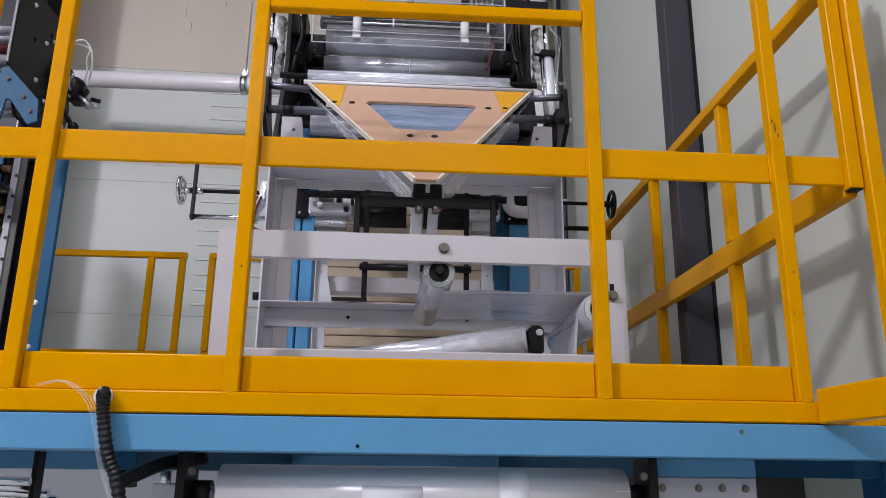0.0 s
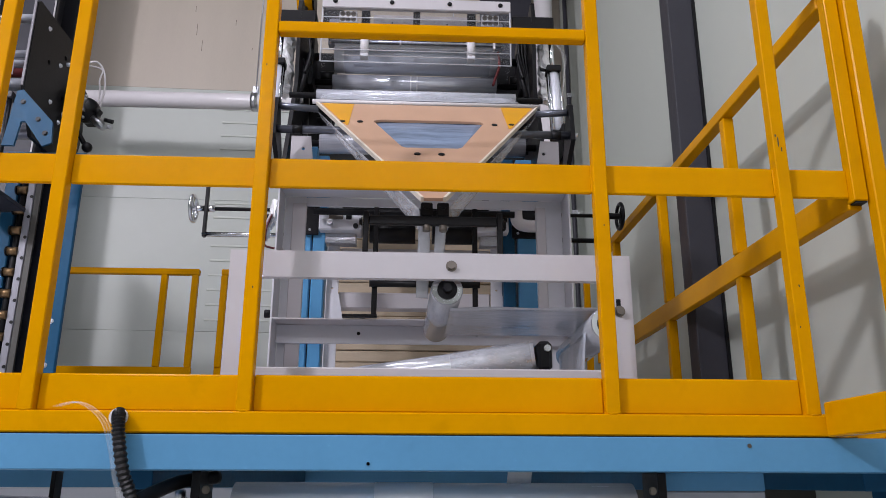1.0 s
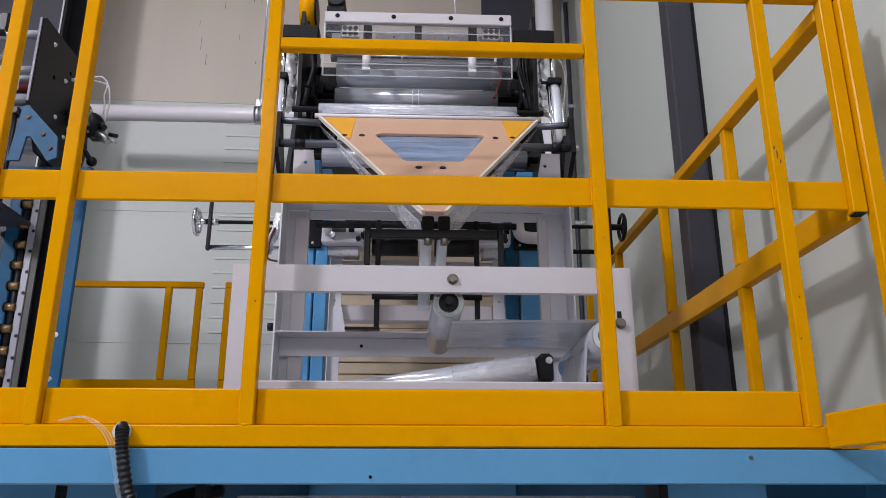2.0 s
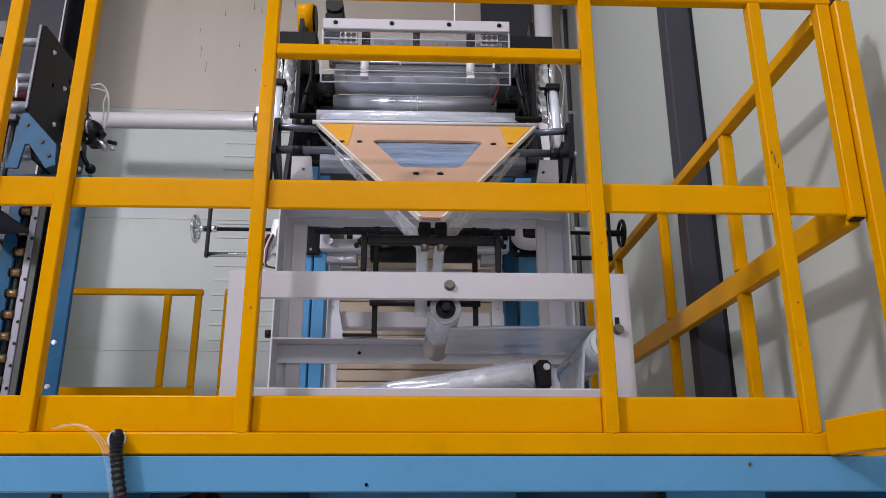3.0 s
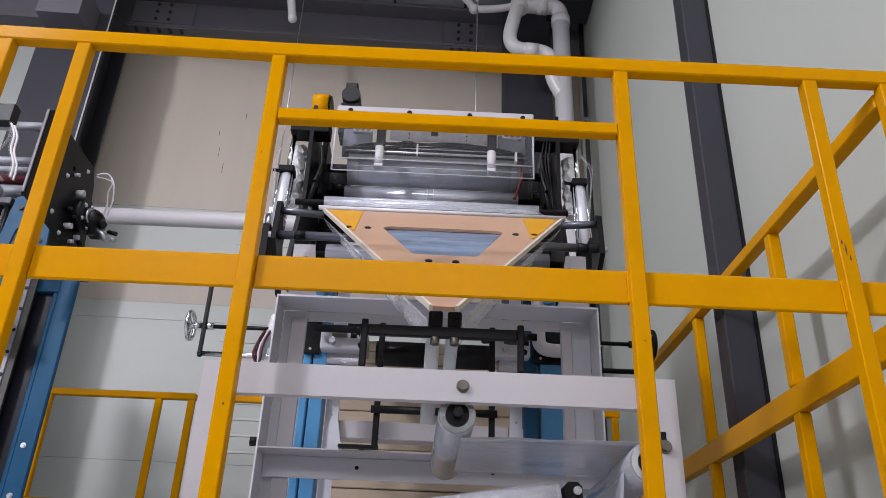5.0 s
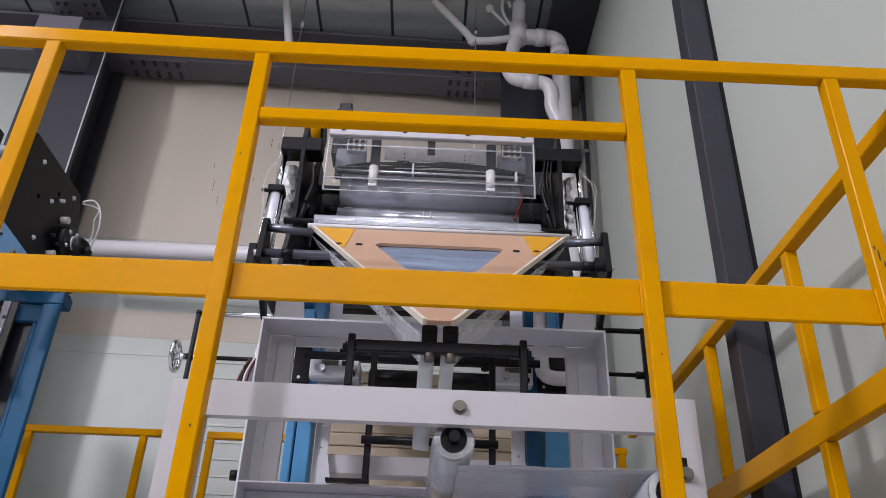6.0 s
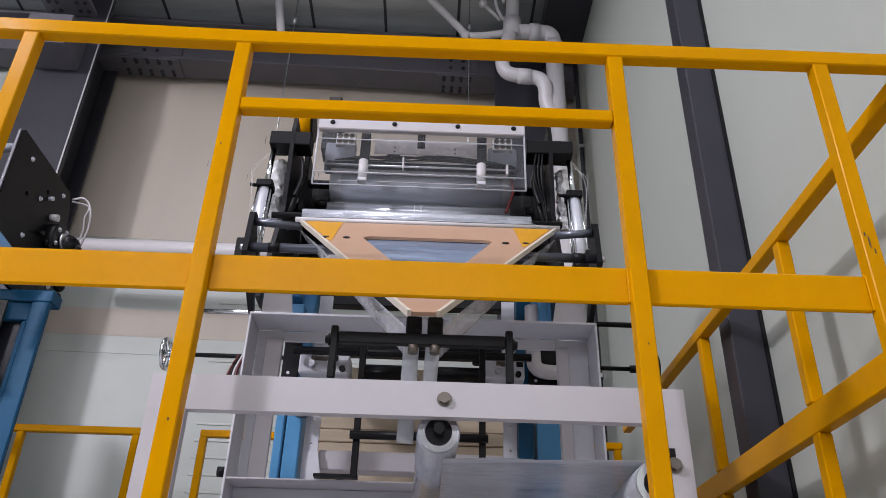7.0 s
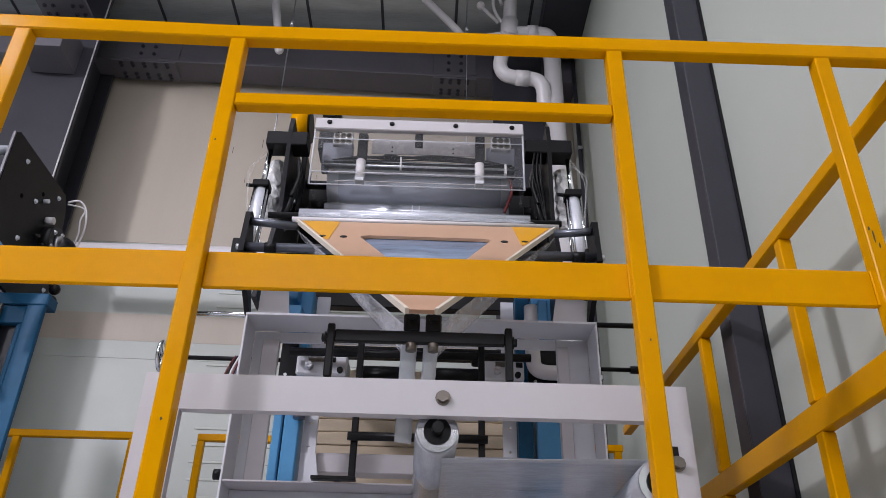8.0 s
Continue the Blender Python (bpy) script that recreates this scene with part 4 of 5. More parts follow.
def build_guard_box():
    gb = thing("guard_box", "clear acrylic guard box with a white top bracket", "machine guard", (0.05, 2.65, 3.10))
    br = part("top_bracket", B(-0.308, 0.394, 2.575, 2.597, 3.322, 3.368, b=0.003), WHITE, gb, "white folded bracket")
    for x in (-0.26, -0.05, 0.165, 0.355):
        bolt(br, (x, 2.575, 3.348), (0, -1, 0), 0.0065, 0.006, mat=BLACK)
    part("top_plate", B(-0.308, 0.394, 2.5975, 2.76, 3.350, 3.356, b=0.001), ACRYLIC, gb)
    part("front_pane", B(-0.300, 0.388, 2.585, 2.589, 3.105, 3.3215, b=0.001), ACRYLIC, gb)
    for x in (-0.306, 0.388):
        part("side_pane", B(x, x + 0.005, 2.5895, 2.70, 3.105, 3.3495, b=0.001), ACRYLIC, gb)
    for z in (3.100, 3.150, 3.285):
        part("edge_rod", rod(bmesh.new(), (-0.305, 2.583, z), (0.392, 2.583, z), 0.0022, 8), EDGE, gb)
    for x in (-0.306, 0.391):
        part("edge_rod", rod(bmesh.new(), (x, 2.583, 3.100), (x, 2.583, 3.322), 0.0035, 8), EDGE, gb)
    for x in (-0.151, 0.249):
        part("white_roller", rod(bmesh.new(), (x, 2.64, 3.165), (x, 2.64, 3.238), 0.016, 18), PVC, gb, "white plastic roller")
        part("roller_bracket", B(x - 0.014, x + 0.018, 2.628, 2.655, 3.2385, 3.349, b=0.002), BLACK, gb)
        part("roller_foot", B(x - 0.015, x + 0.015, 2.625, 2.655, 3.150, 3.1645, b=0.002), GREY, gb)
    part("sensor", B(0.030, 0.056, 2.592, 2.60, 3.268, 3.325, b=0.001), BLACK, gb)
    for x in (-0.245, 0.285):
        te = part("terminal", B(x, x + 0.066, 2.592, 2.612, 3.270, 3.318, b=0.002), STEEL, gb, "bright terminal block")
        for k in range(6):
            bolt(te, (x + 0.013 + 0.02 * (k % 3), 2.592, 3.283 + 0.022 * (k // 3)), (0, -1, 0), 0.0075, 0.002, mat=DULL)
    part("inner_panel", B(-0.12, 0.245, 2.660, 2.664, 3.286, 3.3495, b=0.001), SMOKE2, gb)
    for x, z in ((-0.05, 3.315), (-0.05, 3.297), (0.16, 3.315), (0.16, 3.297)):
        part("hole", rod(bmesh.new(), (x, 2.6602, z), (x, 2.6585, z), 0.003, 8), BLACK, gb)
    for x0, x1 in ((-0.29, -0.185), (0.275, 0.375)):
        part("bearing_cover", B(x0, x1, 2.668, 2.70, 3.25, 3.335, b=0.004), SMOKE, gb, "smoky grey plastic cover")
    part("back_beam", B(-0.295, 0.378, 2.705, 2.735, 3.244, 3.290, b=0.003), DARKSTEEL, gb)
    part("cable_tie", B(-0.02, -0.014, 2.640, 2.662, 3.215, 3.262, b=0.001), PVC, gb)
    part("cable_joint", B(-0.075, -0.03, 2.640, 2.658, 3.258, 3.274, b=0.004), BLACKP, gb)
    part("cable_tie", B(0.334, 0.342, 2.640, 2.662, 3.205, 3.245, b=0.001), PVC, gb)
    part("cable_duct", B(-0.28, 0.37, 2.66, 2.69, 3.238, 3.252, b=0.002), BLACKP, gb)
    part("guide_bar", rod(bmesh.new(), (-0.28, 2.645, 3.224), (0.38, 2.645, 3.224), 0.004, 12), STEEL, gb)
    for k in range(6):
        z = 3.250 + 0.004 * k
        part("cable", sweep(bmesh.new(), [(-0.25 + 0.02 * k, 2.652, z), (-0.05, 2.65, z + 0.012 * math.sin(k)), (0.1, 2.65, z + 0.006), (0.36 - 0.02 * k, 2.652, z - 0.004)], 0.0032, 6), BLACKP, gb)
    gb.location.x += 0.005
    gb.location.z -= 0.020
    mo = thing("drive_motor", "small dark electric motor on top of the roller unit", "motor", (-0.24, 2.76, 3.3562))
    part("body", rod(bmesh.new(), (-0.285, 2.75, 3.535), (-0.285, 2.86, 3.535), 0.036, 20), BLACKP, mo)
    part("terminal_box", B(-0.310, -0.262, 2.76, 2.83, 3.5715, 3.600, b=0.005), BLACKP, mo)
    part("foot", B(-0.32, -0.25, 2.76, 2.85, 3.3565, 3.500), BLACK, mo)
    gu = thing("belt_guard", "yellow rounded belt guard beside the motor", "machine guard", (-0.365, 2.62, 3.3))
    part("cover", rod(bmesh.new(), (-0.437, 2.85, 3.520), (-0.376, 2.85, 3.520), 0.066, 30), YELLOW, gu)
    part("inner_disc", rod(bmesh.new(), (-0.3755, 2.85, 3.520), (-0.368, 2.85, 3.520), 0.060, 26), BLACK, gu)
    part("mount", rod(bmesh.new(), (-0.405, 2.645, 3.296), (-0.405, 2.84, 3.470), 0.012, 12), BLACK, gu)


def build_cylinders():
    for x, lab in ((-0.452, "slim pneumatic cylinder with bright tie rods and silver hose"), (0.553, "slim pneumatic cylinder with clear air hoses")):
        cy = thing("air_cylinder", lab, "cylinder", (x, 2.60, 2.70), group="air cylinders")
        part("barrel", rod(bmesh.new(), (x, 2.55, 2.80), (x, 2.60, 3.07), 0.020, 20), ALU, cy)
        part("piston_rod", rod(bmesh.new(), (x, 2.602, 3.08), (x, 2.63, 3.24), 0.009, 12), CHROME, cy)
        part("end_cap", B(x - 0.026, x + 0.026, 2.57, 2.625, 3.060, 3.085, b=0.003), BLACK, cy)
        part("end_cap", B(x - 0.026, x + 0.026, 2.525, 2.575, 2.775, 2.80, b=0.003), BLACK, cy)
        for dx, dy in ((-0.019, -0.02), (0.019, -0.02), (-0.019, 0.02), (0.019, 0.02)):
            part("tie_rod", rod(bmesh.new(), (x + dx, 2.55 + dy, 2.80), (x + dx, 2.60 + dy, 3.06), 0.003, 8), CHROME, cy)
        part("port", rod(bmesh.new(), (x - 0.026, 2.59, 3.07), (x - 0.048, 2.585, 3.07), 0.006, 10), BLACK, cy)
        part("pivot", B(x - 0.012, x + 0.012, 2.42, 2.53, 2.66, 2.776, b=0.003), BLACK, cy)
        s = 1 if x > 0 else -1
        bm = sweep(bmesh.new(), [(x - 0.016 * s, 2.69, 3.225), (x - 0.014 * s, 2.675, 3.14), (x - 0.018 * s, 2.67, 3.05), (x - 0.012 * s, 2.665, 2.98)], 0.025, 12, smooth=False)
        rng = random.Random(21)
        for v in bm.verts:
            v.co += Vector((rng.uniform(-0.006, 0.006), rng.uniform(-0.006, 0.006), rng.uniform(-0.006, 0.006)))
        part("sleeve", bm, FOIL, cy, "crinkled silver foil sleeve")
        for k in range(2):
            part("air_hose", sweep(bmesh.new(), [(x, 2.58, 3.20 - 0.02 * k), (x + s * (0.03 + 0.01 * k), 2.56, 3.12), (x + s * 0.035, 2.56, 3.05), (x + s * 0.02, 2.55, 2.95 - 0.04 * k)], 0.0025, 6), HOSE, cy)


# ---- left machine ----
def build_left_machine():
    fr = thing("blue_machine_frame", "blue painted steel frame of the neighbouring machine", "machine frame", (-1.6, 3.3, 1.705))
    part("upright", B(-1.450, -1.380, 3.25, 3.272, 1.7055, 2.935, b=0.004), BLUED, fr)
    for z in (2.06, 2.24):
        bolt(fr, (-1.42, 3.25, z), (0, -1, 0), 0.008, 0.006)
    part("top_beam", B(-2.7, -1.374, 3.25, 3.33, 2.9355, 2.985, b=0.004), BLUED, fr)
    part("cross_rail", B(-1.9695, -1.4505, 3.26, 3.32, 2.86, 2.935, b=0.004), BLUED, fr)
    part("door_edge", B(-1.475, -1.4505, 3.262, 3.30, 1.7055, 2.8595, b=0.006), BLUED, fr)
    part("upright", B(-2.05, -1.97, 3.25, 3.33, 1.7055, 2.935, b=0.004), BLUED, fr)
    part("infill", B(-1.9695, -1.4755, 3.285, 3.295, 1.7055, 2.8595, b=0.001), SHADE, fr, "dark infill panel")
    gd = thing("linear_guide", "grey linear guide rail with brass nut blocks", "guide rail", (-1.55, 3.24, 1.705))
    rail = part("rail", B(-1.590, -1.561, 3.23, 3.248, 1.7055, 2.93, b=0.002), RAIL, gd)
    part("cover_strip", B(-1.5605, -1.535, 3.236, 3.248, 1.7055, 2.93, b=0.001), UNDER, gd, "dark brown cover strip")
    part("blue_post", B(-1.70, -1.642, 3.255, 3.30, 1.7055, 2.93, b=0.004), BLUED, gd, "blue guide post")
    part("lead_screw", rod(bmesh.new(), (-1.612, 3.252, 1.7055), (-1.612, 3.252, 2.93), 0.014, 12), BLACK, gd)
    for k in range(13):
        z = 1.78 + 0.09 * k
        part("screw", rod(bmesh.new(), (-1.568, 3.2298, z), (-1.568, 3.2275, z), 0.007, 12), BLACK, rail)
        nut = part("nut_block", rod(bmesh.new(), (-1.591, 3.235, z + 0.03), (-1.630, 3.235, z + 0.03), 0.018, 14), BRASS, gd, "dull brass nut block")
        part("flange", rod(bmesh.new(), (-1.6305, 3.235, z + 0.03), (-1.637, 3.235, z + 0.03), 0.021, 14), BLACK, nut)
    pl = thing("roller_side_plate", "tall black side plate with bearing fittings", "machine plate", (-1.55, 3.2, 2.986))
    loop = [(2.98, 3.16), (2.98, 3.555), (3.0, 3.57), (3.45, 3.57), (3.49, 3.50), (3.56, 3.20), (3.50, 2.986), (3.10, 2.986)]
    part("plate", plate(bmesh.new(), loop, [ellipse(3.28, 3.46, 0.012, 0.012, 8), ellipse(3.14, 3.36, 0.012, 0.012, 8)], lambda u, v, w: Vector((-1.56 + w, u, v)), 0.016), BLACK, pl)
    # Lighter grey strip paints in the light on the plate's front edge.
    part("edge", B(-1.558, -1.547, 2.972, 2.979, 3.16, 3.556, b=0.001), STEELGREY, pl, "plate edge, its catch of light painted grey")
    gs = part("blue_gusset", plate(bmesh.new(), [(-1.556, 3.125), (-1.532, 3.13), (-1.398, 2.99), (-1.39, 2.90), (-1.425, 2.885), (-1.505, 2.99), (-1.522, 2.99), (-1.535, 2.885), (-1.582, 2.885)], [], lambda u, v, w: Vector((u, 2.957 + w, v)), 0.012), BLUED, pl, "worn blue gusset plate")
    for x, z in ((-1.455, 3.00), (-1.525, 3.075), (-1.42, 2.94)):
        bolt(gs, (x, 2.957, z), (0, -1, 0), 0.008, 0.006, mat=BLACK)
    part("housing", ball(bmesh.new(), (-1.50, 3.47, 3.295), 0.062), BLACKP, pl)
    part("small_cylinder", rod(bmesh.new(), (-1.475, 3.46, 3.265), (-1.405, 3.46, 3.205), 0.018, 14), STEEL, pl, "small steel cylinder")
    part("fitting", rod(bmesh.new(), (-1.445, 3.44, 3.285), (-1.425, 3.44, 3.265), 0.016, 12), BLACKP, pl)
    part("fitting", rod(bmesh.new(), (-1.40, 3.44, 3.235), (-1.36, 3.44, 3.225), 0.010, 12), BLACKP, pl)
    part("bearing", rod(bmesh.new(), (-1.544, 3.42, 3.30), (-1.50, 3.42, 3.30), 0.075, 24), BLACKP, pl)
    part("bearing", rod(bmesh.new(), (-1.50, 3.42, 3.30), (-1.485, 3.42, 3.30), 0.035, 20), STEEL, pl)
    for k in range(5):
        a = 1.256 * k
        bolt(pl, (-1.50, 3.42 + 0.055 * math.cos(a), 3.30 + 0.055 * math.sin(a)), (1, 0, 0), 0.008, 0.008)
    for y, z in ((3.10, 3.50), (3.24, 3.40), (3.40, 3.52), (3.2, 3.2), (3.50, 3.12), (3.3, 3.15)):
        bolt(pl, (-1.544, y, z), (1, 0, 0), 0.008, 0.008, mat=ALU)
    for k, (y, z, r) in enumerate(((3.44, 3.20, 0.012), (3.36, 3.26, 0.010), (3.33, 3.20, 0.013), (3.40, 3.16, 0.009), (3.30, 3.27, 0.008), (3.36, 3.38, 0.016), (3.30, 3.44, 0.009))):
        part("fitting", rod(bmesh.new(), (-1.5435, y, z), (-1.522 + 0.006 * (k % 3), y, z), r, 12), (ALU, BLACKP, PVC)[k % 3], pl)
    part("gripper", B(-1.52, -1.46, 3.46, 3.54, 3.24, 3.31, b=0.006), BLACKP, pl)
    part("gripper_nose", rod(bmesh.new(), (-1.49, 3.50, 3.28), (-1.43, 3.50, 3.23), 0.022, 14), STEEL, pl)
    part("gripper_tip", rod(bmesh.new(), (-1.43, 3.50, 3.23), (-1.385, 3.50, 3.225), 0.010, 12), STEEL, pl)
    part("lever", rod(bmesh.new(), (-1.51, 3.42, 3.17), (-1.46, 3.42, 3.09), 0.011, 10), BLACK, pl)
    part("knob", ball(bmesh.new(), (-1.453, 3.42, 3.085), 0.024), BLACKP, pl)
    part("knob", ball(bmesh.new(), (-1.455, 3.42, 3.032), 0.024), BLACKP, pl)
    part("air_hose", sweep(bmesh.new(), [(-1.53, 3.46, 3.54), (-1.49, 3.48, 3.56), (-1.46, 3.5, 3.52), (-1.445, 3.5, 3.42), (-1.46, 3.5, 3.30)], 0.0045, 8), PVC, pl)
    part("air_hose", sweep(bmesh.new(), [(-1.53, 3.46, 3.53), (-1.47, 3.50, 3.53), (-1.475, 3.50, 3.47), (-1.465, 3.50, 3.40), (-1.475, 3.5, 3.30)], 0.004, 8), PVC, pl)
    ro = thing("web_roller_set", "bright steel web rollers between black side plates", "roller unit", (-2.0, 3.2, 2.986))
    for y, z, r in ((3.05, 3.515, 0.020), (3.05, 3.345, 0.016), (3.05, 3.301, 0.014), (3.12, 3.32, 0.030), (3.05, 3.20, 0.026), (3.30, 3.10, 0.034), (3.30, 3.40, 0.03)):
        part("roller", rod(bmesh.new(), (-1.562, y, z), (-2.55, y, z), r, 24), STREAK, ro)
    part("red_roller", rod(bmesh.new(), (-1.562, 3.06, 3.26), (-2.55, 3.06, 3.26), 0.02, 20), RED, ro)
    part("side_plate", B(-2.57, -2.552, 3.0, 3.6, 2.986, 3.60, b=0.002), BLACK, ro)
    for k in range(1):
        part("air_hose", sweep(bmesh.new(), [(-1.70 - 0.03 * k, 3.0, 3.50), (-1.68, 2.98, 3.40 - 0.02 * k), (-1.72 + 0.02 * k, 2.98, 3.30), (-1.66, 3.0, 3.22)], 0.006, 8), HOSE, ro)
    bank = thing("cylinder_bank", "row of slim bright air cylinders with a dark head block", "cylinder", (-1.65, 3.0, 2.9))
    part("head_block", B(-1.76, -1.585, 2.975, 3.03, 3.105, 3.135, b=0.003), STEELDARK, bank)
    for k in range(6):
        part("barrel", rod(bmesh.new(), (-1.60 - 0.028 * k, 2.995, 2.72), (-1.60 - 0.028 * k, 2.995, 3.1045), 0.009, 12), CHROME if k % 2 else BLACKP, bank)
    part("foot", B(-1.76, -1.585, 2.975, 3.24, 2.70, 2.7195, b=0.003), STEELDARK, bank)
    part("valve", B(-1.80, -1.66, 2.985, 3.03, 3.16, 3.20, b=0.004), STEEL, ro)
    part("valve", B(-1.80, -1.695, 2.98, 3.03, 3.490, 3.582, b=0.006), BLACKP, ro, "black valve block")
    for k in range(4):
        part("air_hose", sweep(bmesh.new(), [(-1.690 + 0.008 * k, 2.970, 3.480 - 0.006 * k), (-1.663 + 0.008 * k, 2.970, 3.425 - 0.006 * k), (-1.657 + 0.008 * k, 2.970, 3.357 - 0.006 * k), (-1.628 + 0.008 * k, 2.970, 3.290 - 0.006 * k), (-1.623 + 0.008 * k, 2.970, 3.224 - 0.006 * k)], 0.0045, 8), PVC if k % 2 else HOSE, ro)


# ---- pipes ----
def build_pipes():
    pp = thing("ventilation_pipe", "long white plastic pipe hung along the wall", "pipe", (-1.2, 5.13, 4.2))
    part("pipe", rod(bmesh.new(), (-2.40, 5.13, 4.224), (0.50, 5.13, 4.224), 0.058, 30), PVC, pp)
    for x in (-1.095, 0.332):
        part("clamp", rod(bmesh.new(), (x - 0.022, 5.13, 4.224), (x + 0.022, 5.13, 4.224), 0.068, 30), STEEL, pp, "steel pipe clamp")
        part("clamp_lug", B(x - 0.02, x + 0.02, 5.113, 5.147, 4.293, 4.345), STEEL, pp)
    dn = thing("drain_pipe", "white plastic down pipe with elbows in the wall corner", "pipe", (0.98, 4.97, 0))
    Y = 4.97
    part("down_pipe", rod(bmesh.new(), (0.985, Y, -0.128), (0.985, Y, 6.10), 0.066, 26), PVC, dn)
    part("top_elbow", sweep(bmesh.new(), [(0.985, Y, 6.10), (0.98, Y, 6.16), (0.945, Y, 6.205), (0.88, Y, 6.215), (0.70, Y, 6.215)], 0.062, 18), PVC, dn)
    part("elbow_collar", rod(bmesh.new(), (0.985, Y, 6.02), (0.985, Y, 6.10), 0.073, 24), PVC, dn)
    part("elbow_collar", rod(bmesh.new(), (0.80, Y, 6.215), (0.88, Y, 6.215), 0.070, 24), PVC, dn)
    part("side_branch", sweep(bmesh.new(), [(0.675, Y - 0.02, 6.61), (0.655, Y - 0.02, 6.24), (0.60, Y - 0.06, 5.98), (0.575, Y - 0.06, 5.82), (0.61, Y - 0.06, 5.73), (0.70, Y - 0.06, 5.70), (0.82, Y - 0.06, 5.69), (0.875, Y - 0.06, 5.65), (0.895, Y - 0.05, 5.58), (0.905, Y - 0.02, 5.47), (0.985, Y, 5.30)], 0.054, 18), PVC, dn)
    part("tee_collar", rod(bmesh.new(), (0.655, Y - 0.02, 6.14), (0.662, Y - 0.02, 6.32), 0.070, 22), PVC, dn)
    part("collar", rod(bmesh.new(), (0.69, Y - 0.06, 5.70), (0.79, Y - 0.06, 5.693), 0.060, 22), PVC, dn)
    part("small_branch", sweep(bmesh.new(), [(0.62, Y, 6.20), (0.48, Y, 6.165), (0.34, Y, 6.15), (0.29, Y, 6.165), (0.24, Y, 6.24), (0.10, Y, 6.42), (-0.03, Y, 6.58)], 0.030, 14), PVC, dn)
    part("small_elbow", ball(bmesh.new(), (0.298, Y, 6.15), 0.042), PVC, dn)
    part("hose", sweep(bmesh.new(), [(0.60, Y - 0.03, 6.50), (0.56, Y - 0.05, 6.62), (0.53, Y - 0.05, 6.50), (0.55, Y - 0.05, 6.38), (0.60, Y - 0.03, 6.30)], 0.013, 8), PVC, dn)
    part("spray_arm", rod(bmesh.new(), (0.432, Y - 0.05, 6.455), (0.567, Y - 0.03, 6.303), 0.014, 10), PVC, dn)
    part("spray_head", ball(bmesh.new(), (0.43, Y - 0.05, 6.46), 0.034), PVC, dn)
    cd = thing("conduit", "thin dark conduit in the wall corner", "conduit", (1.185, 5.12, 0))
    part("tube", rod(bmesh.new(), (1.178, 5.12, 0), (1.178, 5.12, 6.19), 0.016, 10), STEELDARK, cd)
    for z in (3.4, 4.3, 5.2):
        part("clip", B(1.16, 1.199, 5.10, 5.14, z, z + 0.03), STEEL, cd)
    hp = thing("hanging_pipe", "short white pipe end hanging below the roof", "pipe", (-1.2, 4.98, 6.0))
    part("pipe", rod(bmesh.new(), (-1.24, 4.97, 6.618), (-1.125, 4.97, 5.96), 0.032, 16), PVC, hp)
    part("cap", ball(bmesh.new(), (-1.125, 4.97, 5.96), 0.036), PVC, hp)
    for x, xc in ((-1.053, -1.095), (0.322, 0.332)):
        wr = thing("suspension_wire", "thin steel suspension wire with an adjuster", "wire", (x, 4.9, 3.3))
        part("wire", rod(bmesh.new(), (x, 4.95, 4.248), (x, 4.95, 6.6), 0.005, 6), STEEL, wr)
        part("adjuster", rod(bmesh.new(), (x, 4.95, 6.2), (x, 4.95, 6.26), 0.014, 10), STEEL, wr)
        part("hook", rod(bmesh.new(), (x, 4.95, 4.248), (xc, 5.13, 4.34), 0.005, 6), STEEL, wr)
    # the hung pipes stand clear of the beam and go up through the roof
    c = Vector((0.104, 0.495, 1.654))
    near = Matrix.Translation(c) @ Matrix.Scale(0.928, 4) @ Matrix.Translation(-c)
    for ob in scene.objects:
        if ob.parent is None and ob.name.split(".")[0] in ("ventilation_pipe", "drain_pipe", "hanging_pipe", "suspension_wire"):
            ob.matrix_basis = near @ ob.matrix_basis


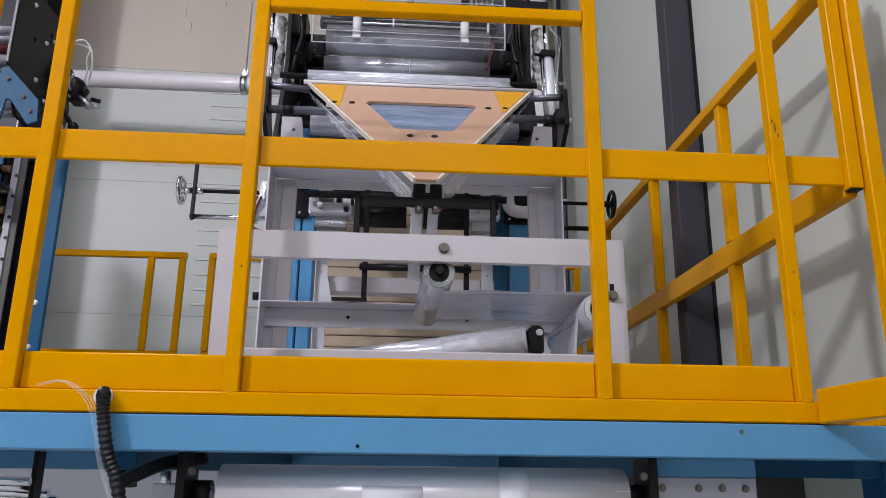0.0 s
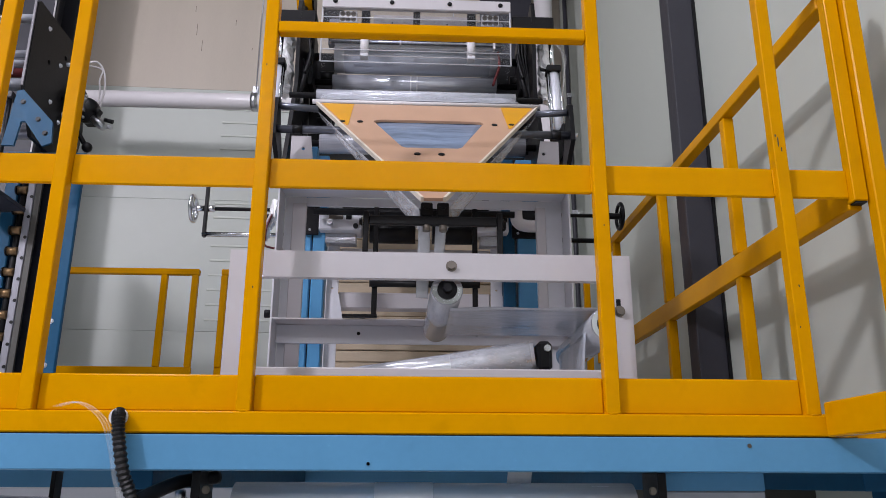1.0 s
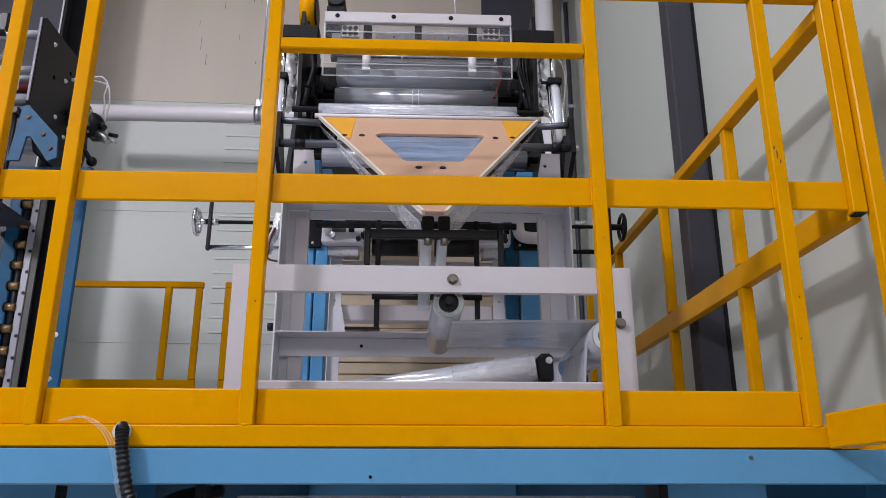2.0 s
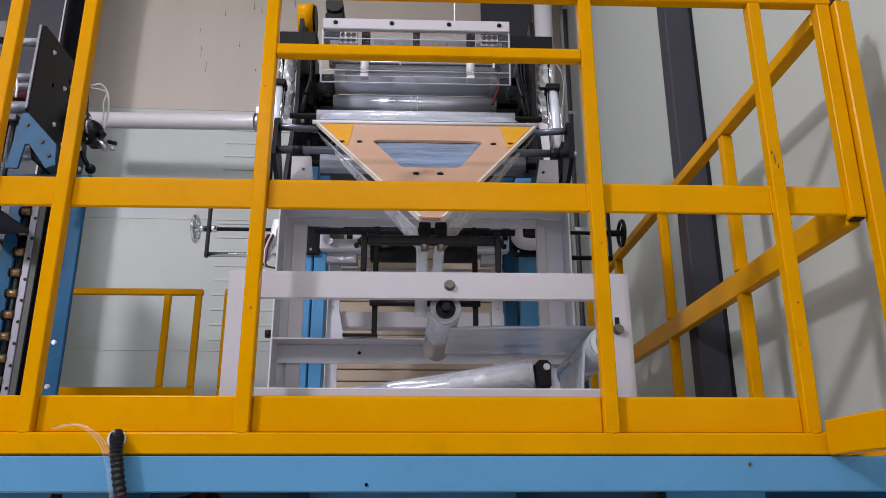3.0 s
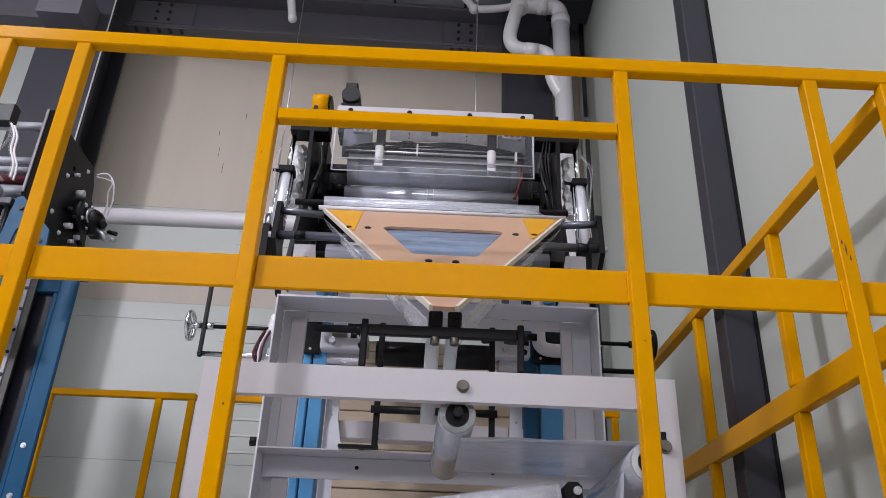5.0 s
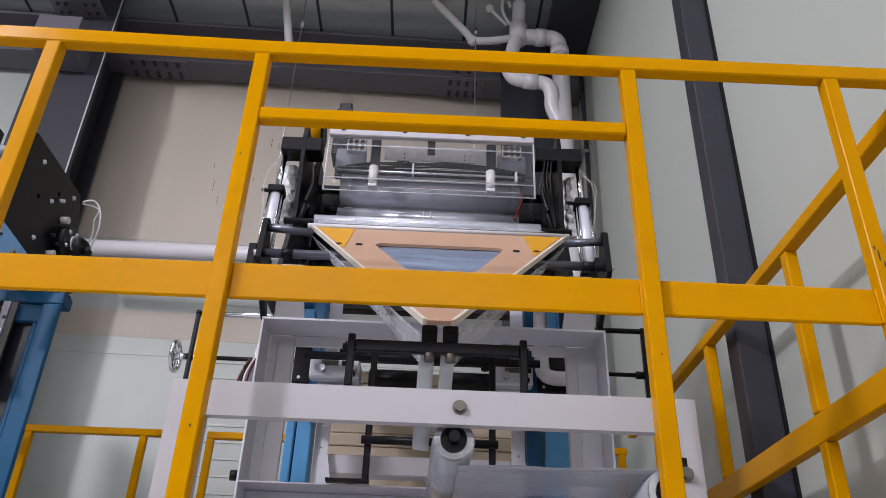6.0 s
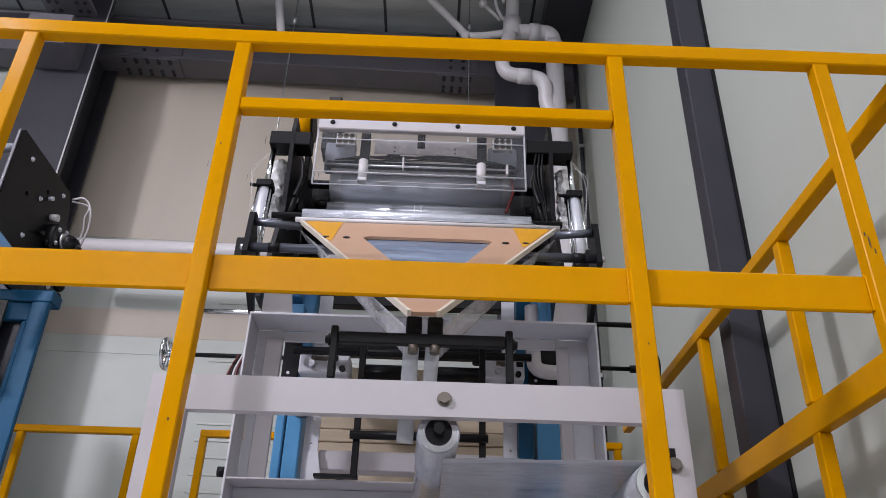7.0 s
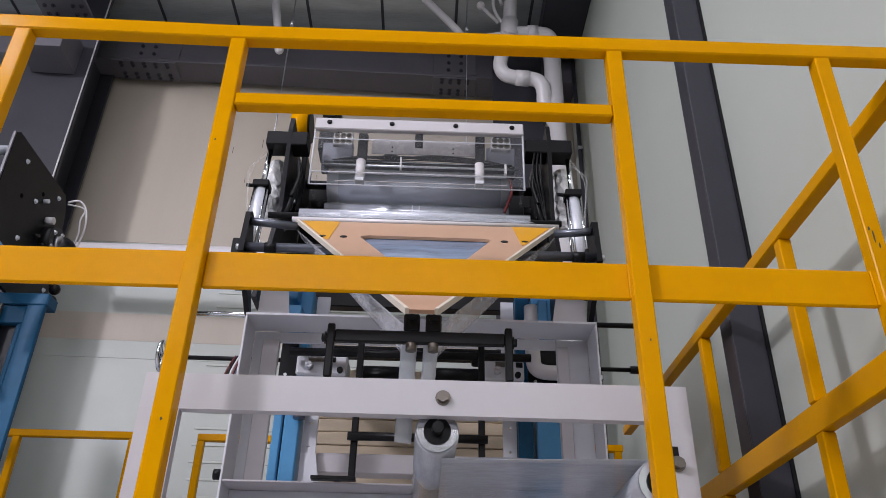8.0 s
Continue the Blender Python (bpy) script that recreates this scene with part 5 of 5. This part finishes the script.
# ---- below the platform edge ----
def build_below():
    ro = thing("tension_roller", "bright steel web roller with white labels under the platform edge", "roller", (0.096, 1.765, 1.5))
    c = (0.096, 1.765, 1.555)
    drum = part("drum", rod(bmesh.new(), (-0.318, c[1], c[2]), (0.512, c[1], c[2]), 0.060, 40), DRUM, ro, "bright brushed steel drum wrapped in film", centre=c)
    ROLLERS.append((drum, 0.06))
    def label(name, x0, x1, a0, a1, r):
        bm = bmesh.new()
        n = 10
        rows = []
        for i in range(n + 1):
            a = math.radians(a0 + (a1 - a0) * i / n)
            rows.append([bm.verts.new((x, c[1] + rr * math.cos(a), c[2] + rr * math.sin(a))) for x, rr in ((x0, r), (x1, r), (x1, r + 0.0006), (x0, r + 0.0006))])
        for s, t in zip(rows, rows[1:]):
            for k in range(4):
                bm.faces.new((s[k], s[(k + 1) % 4], t[(k + 1) % 4], t[k])).smooth = True
        bm.faces.new(rows[0][::-1])
        bm.faces.new(rows[-1])
        return part(name, bm, PAPER, drum, "white paper label")
    label("label", 0.245, 0.305, 95, 215, 0.0604)
    label("label", -0.03, 0.09, 160, 300, 0.0603)
    label("label", 0.02, 0.08, 20, 80, 0.0603)
    # loose label end that stands up as it passes the top
    a = math.radians(215)
    p = Vector((0.275, c[1] + 0.0605 * math.cos(a), c[2] + 0.0605 * math.sin(a)))
    radial = Vector((0, math.cos(a), math.sin(a)))
    side = Vector((0.2, -math.sin(a) * 0.25, math.cos(a) * 0.25))
    bm = bmesh.new()
    w = Vector((0.026, 0, 0))
    vs = [bm.verts.new(v) for v in (p - w, p + w, p + w + radial * 0.030 + side * 0.02, p + w * 1.1 + radial * 0.05 + side * 0.06, p - w * 0.7 + radial * 0.055 + side * 0.06, p - w + radial * 0.028 + side * 0.02)]
    bm.faces.new((vs[0], vs[1], vs[2], vs[5]))
    bm.faces.new((vs[5], vs[2], vs[3], vs[4]))
    ext = bmesh.ops.extrude_face_region(bm, geom=bm.faces[:], use_keep_orig=True)
    bmesh.ops.translate(bm, verts=[g for g in ext["geom"] if isinstance(g, bmesh.types.BMVert)], vec=Vector((0, 0.0003, 0.0005)))
    part("loose_label", bm, PAPER, drum, "loose white label end")
    for x0, x1, s in ((-0.392, -0.336, -1), (0.512, 0.566, 1)):
        xa = x0 if s < 0 else x1 - 0.018
        part("bearing_bracket", B(xa, xa + 0.018, 1.69, 1.80, 1.45, 1.6365, b=0.002), BLACK, ro)
        part("hub", rod(bmesh.new(), (x0 + 0.02 if s < 0 else x0 + 0.001, c[1], c[2]), (x1 - 0.001 if s < 0 else x1 - 0.02, c[1], c[2]), 0.028, 20), BLACK, ro)
        part("shaft", rod(bmesh.new(), (x0 - 0.01, c[1], c[2]), (x1 + 0.01, c[1], c[2]), 0.014, 16), STEEL, ro)
        bolt(ro, (0.5 * (x0 + x1), 1.70, 1.60), (0, -1, 0), 0.006, 0.006, mat=DULL)
    pl = thing("mounting_plate", "white mounting plate with bolts under the platform", "machine plate", (0.68, 1.75, 1.55))
    p2 = part("plate", B(0.572, 0.790, 1.735, 1.745, 1.50, 1.600, b=0.003), MATTE, pl)
    part("hanger", B(0.572, 0.790, 1.735, 1.745, 1.6005, 1.6365, b=0), BLUE, pl)
    for x in (0.588, 0.665, 0.715, 0.765):
        bolt(p2, (x, 1.735, 1.578), (0, -1, 0), 0.006, 0.006, mat=DULL)
    un = thing("web_unit", "bright rollers and fittings hung under the platform", "roller unit", (-0.7, 1.8, 1.6))
    for k in range(4):
        part("roller", rod(bmesh.new(), (-1.15, 1.80 + 0.05 * k, 1.588 - 0.013 * k), (-0.713, 1.80 + 0.05 * k, 1.575 - 0.013 * k), 0.009, 14), CHROME, un)
    part("hanger", B(-0.722, -0.712, 1.82, 1.86, 1.53, 1.6365), BLACK, un)
    part("fitting", B(-0.545, -0.515, 1.82, 1.86, 1.565, 1.60), BLACK, un)
    part("fitting", B(-0.46, -0.40, 1.78, 1.84, 1.52, 1.575), GREY, un)
    part("fitting", rod(bmesh.new(), (-0.43, 1.76, 1.575), (-0.43, 1.76, 1.600), 0.011, 12), STEEL, un)
    part("skirt", B(-1.2, -0.42, 2.3, 2.31, 1.35, 1.60), GREY, un, "pale cover panel")
    # Dark sheet painted in place of the wall's shade under the platform.
    part("skirt", B(0.60, 1.19, 2.3, 2.31, 1.35, 1.60), UNDER, un, "dark sheet standing in for the shaded wall")
    hs = thing("corrugated_hose", "black corrugated cable hose hanging over the platform edge", "hose", (-0.52, 1.62, 1.74))
    pts = [(-0.535, 1.66, 1.742), (-0.528, 1.632, 1.742), (-0.521, 1.612, 1.728), (-0.513, 1.606, 1.69), (-0.498, 1.606, 1.63), (-0.477, 1.61, 1.58), (-0.458, 1.612, 1.50), (-0.447, 1.615, 1.40)]
    part("hose", sweep(bmesh.new(), pts, 0.0132, 16, steps=11, ribs=0.22, smooth=False), BLACKP, hs)
    part("collar", rod(bmesh.new(), (-0.529, 1.6365, 1.736), (-0.529, 1.630, 1.736), 0.018, 18), PVC, hs)
    part("branch", sweep(bmesh.new(), [(-0.480, 1.615, 1.575), (-0.46, 1.66, 1.592), (-0.42, 1.72, 1.615), (-0.36, 1.78, 1.625)], 0.014, 12), BLACKP, hs)
    ah = thing("air_tube", "thin clear air tubes hanging over the platform edge", "hose", (-0.6, 1.62, 1.75))
    for k in range(3):
        d = 0.006 * k
        part("tube", sweep(bmesh.new(), [(-0.66 + d, 1.64, 1.756), (-0.62 + d, 1.628, 1.764), (-0.585 + d, 1.622, 1.752), (-0.553 + d, 1.618, 1.722), (-0.531 + d * 0.6, 1.612, 1.67), (-0.516 + d * 0.5, 1.606, 1.62), (-0.49 + d * 0.5, 1.606, 1.55), (-0.475, 1.61, 1.45)], 0.0016, 7), HOSE, ah)


def motions():
    """The rollers turn with the web; the drum makes one turn in 2.6 s."""
    speed = 2 * math.pi / 2.6 * 0.06
    for ob, r in ROLLERS:
        x, y, z = ob.location
        rate = -math.degrees(speed / r)
        n = max(16, math.ceil(8 * abs(rate) / 75))
        walk(ob, [(8 * k / n, pose(x, y, z, rate * 8 * k / n)) for k in range(n + 1)])


build_room()
build_steel()
build_turned()
build_platform()
build_front_rail()
build_side_rail()
build_back_rail()
build_main_frame()
build_swing_frame()
build_former()
build_upper_unit()
build_guard_box()
build_cylinders()
build_guides()
build_clamp()
build_handwheels()
build_left_machine()
build_pipes()
build_below()
motions()
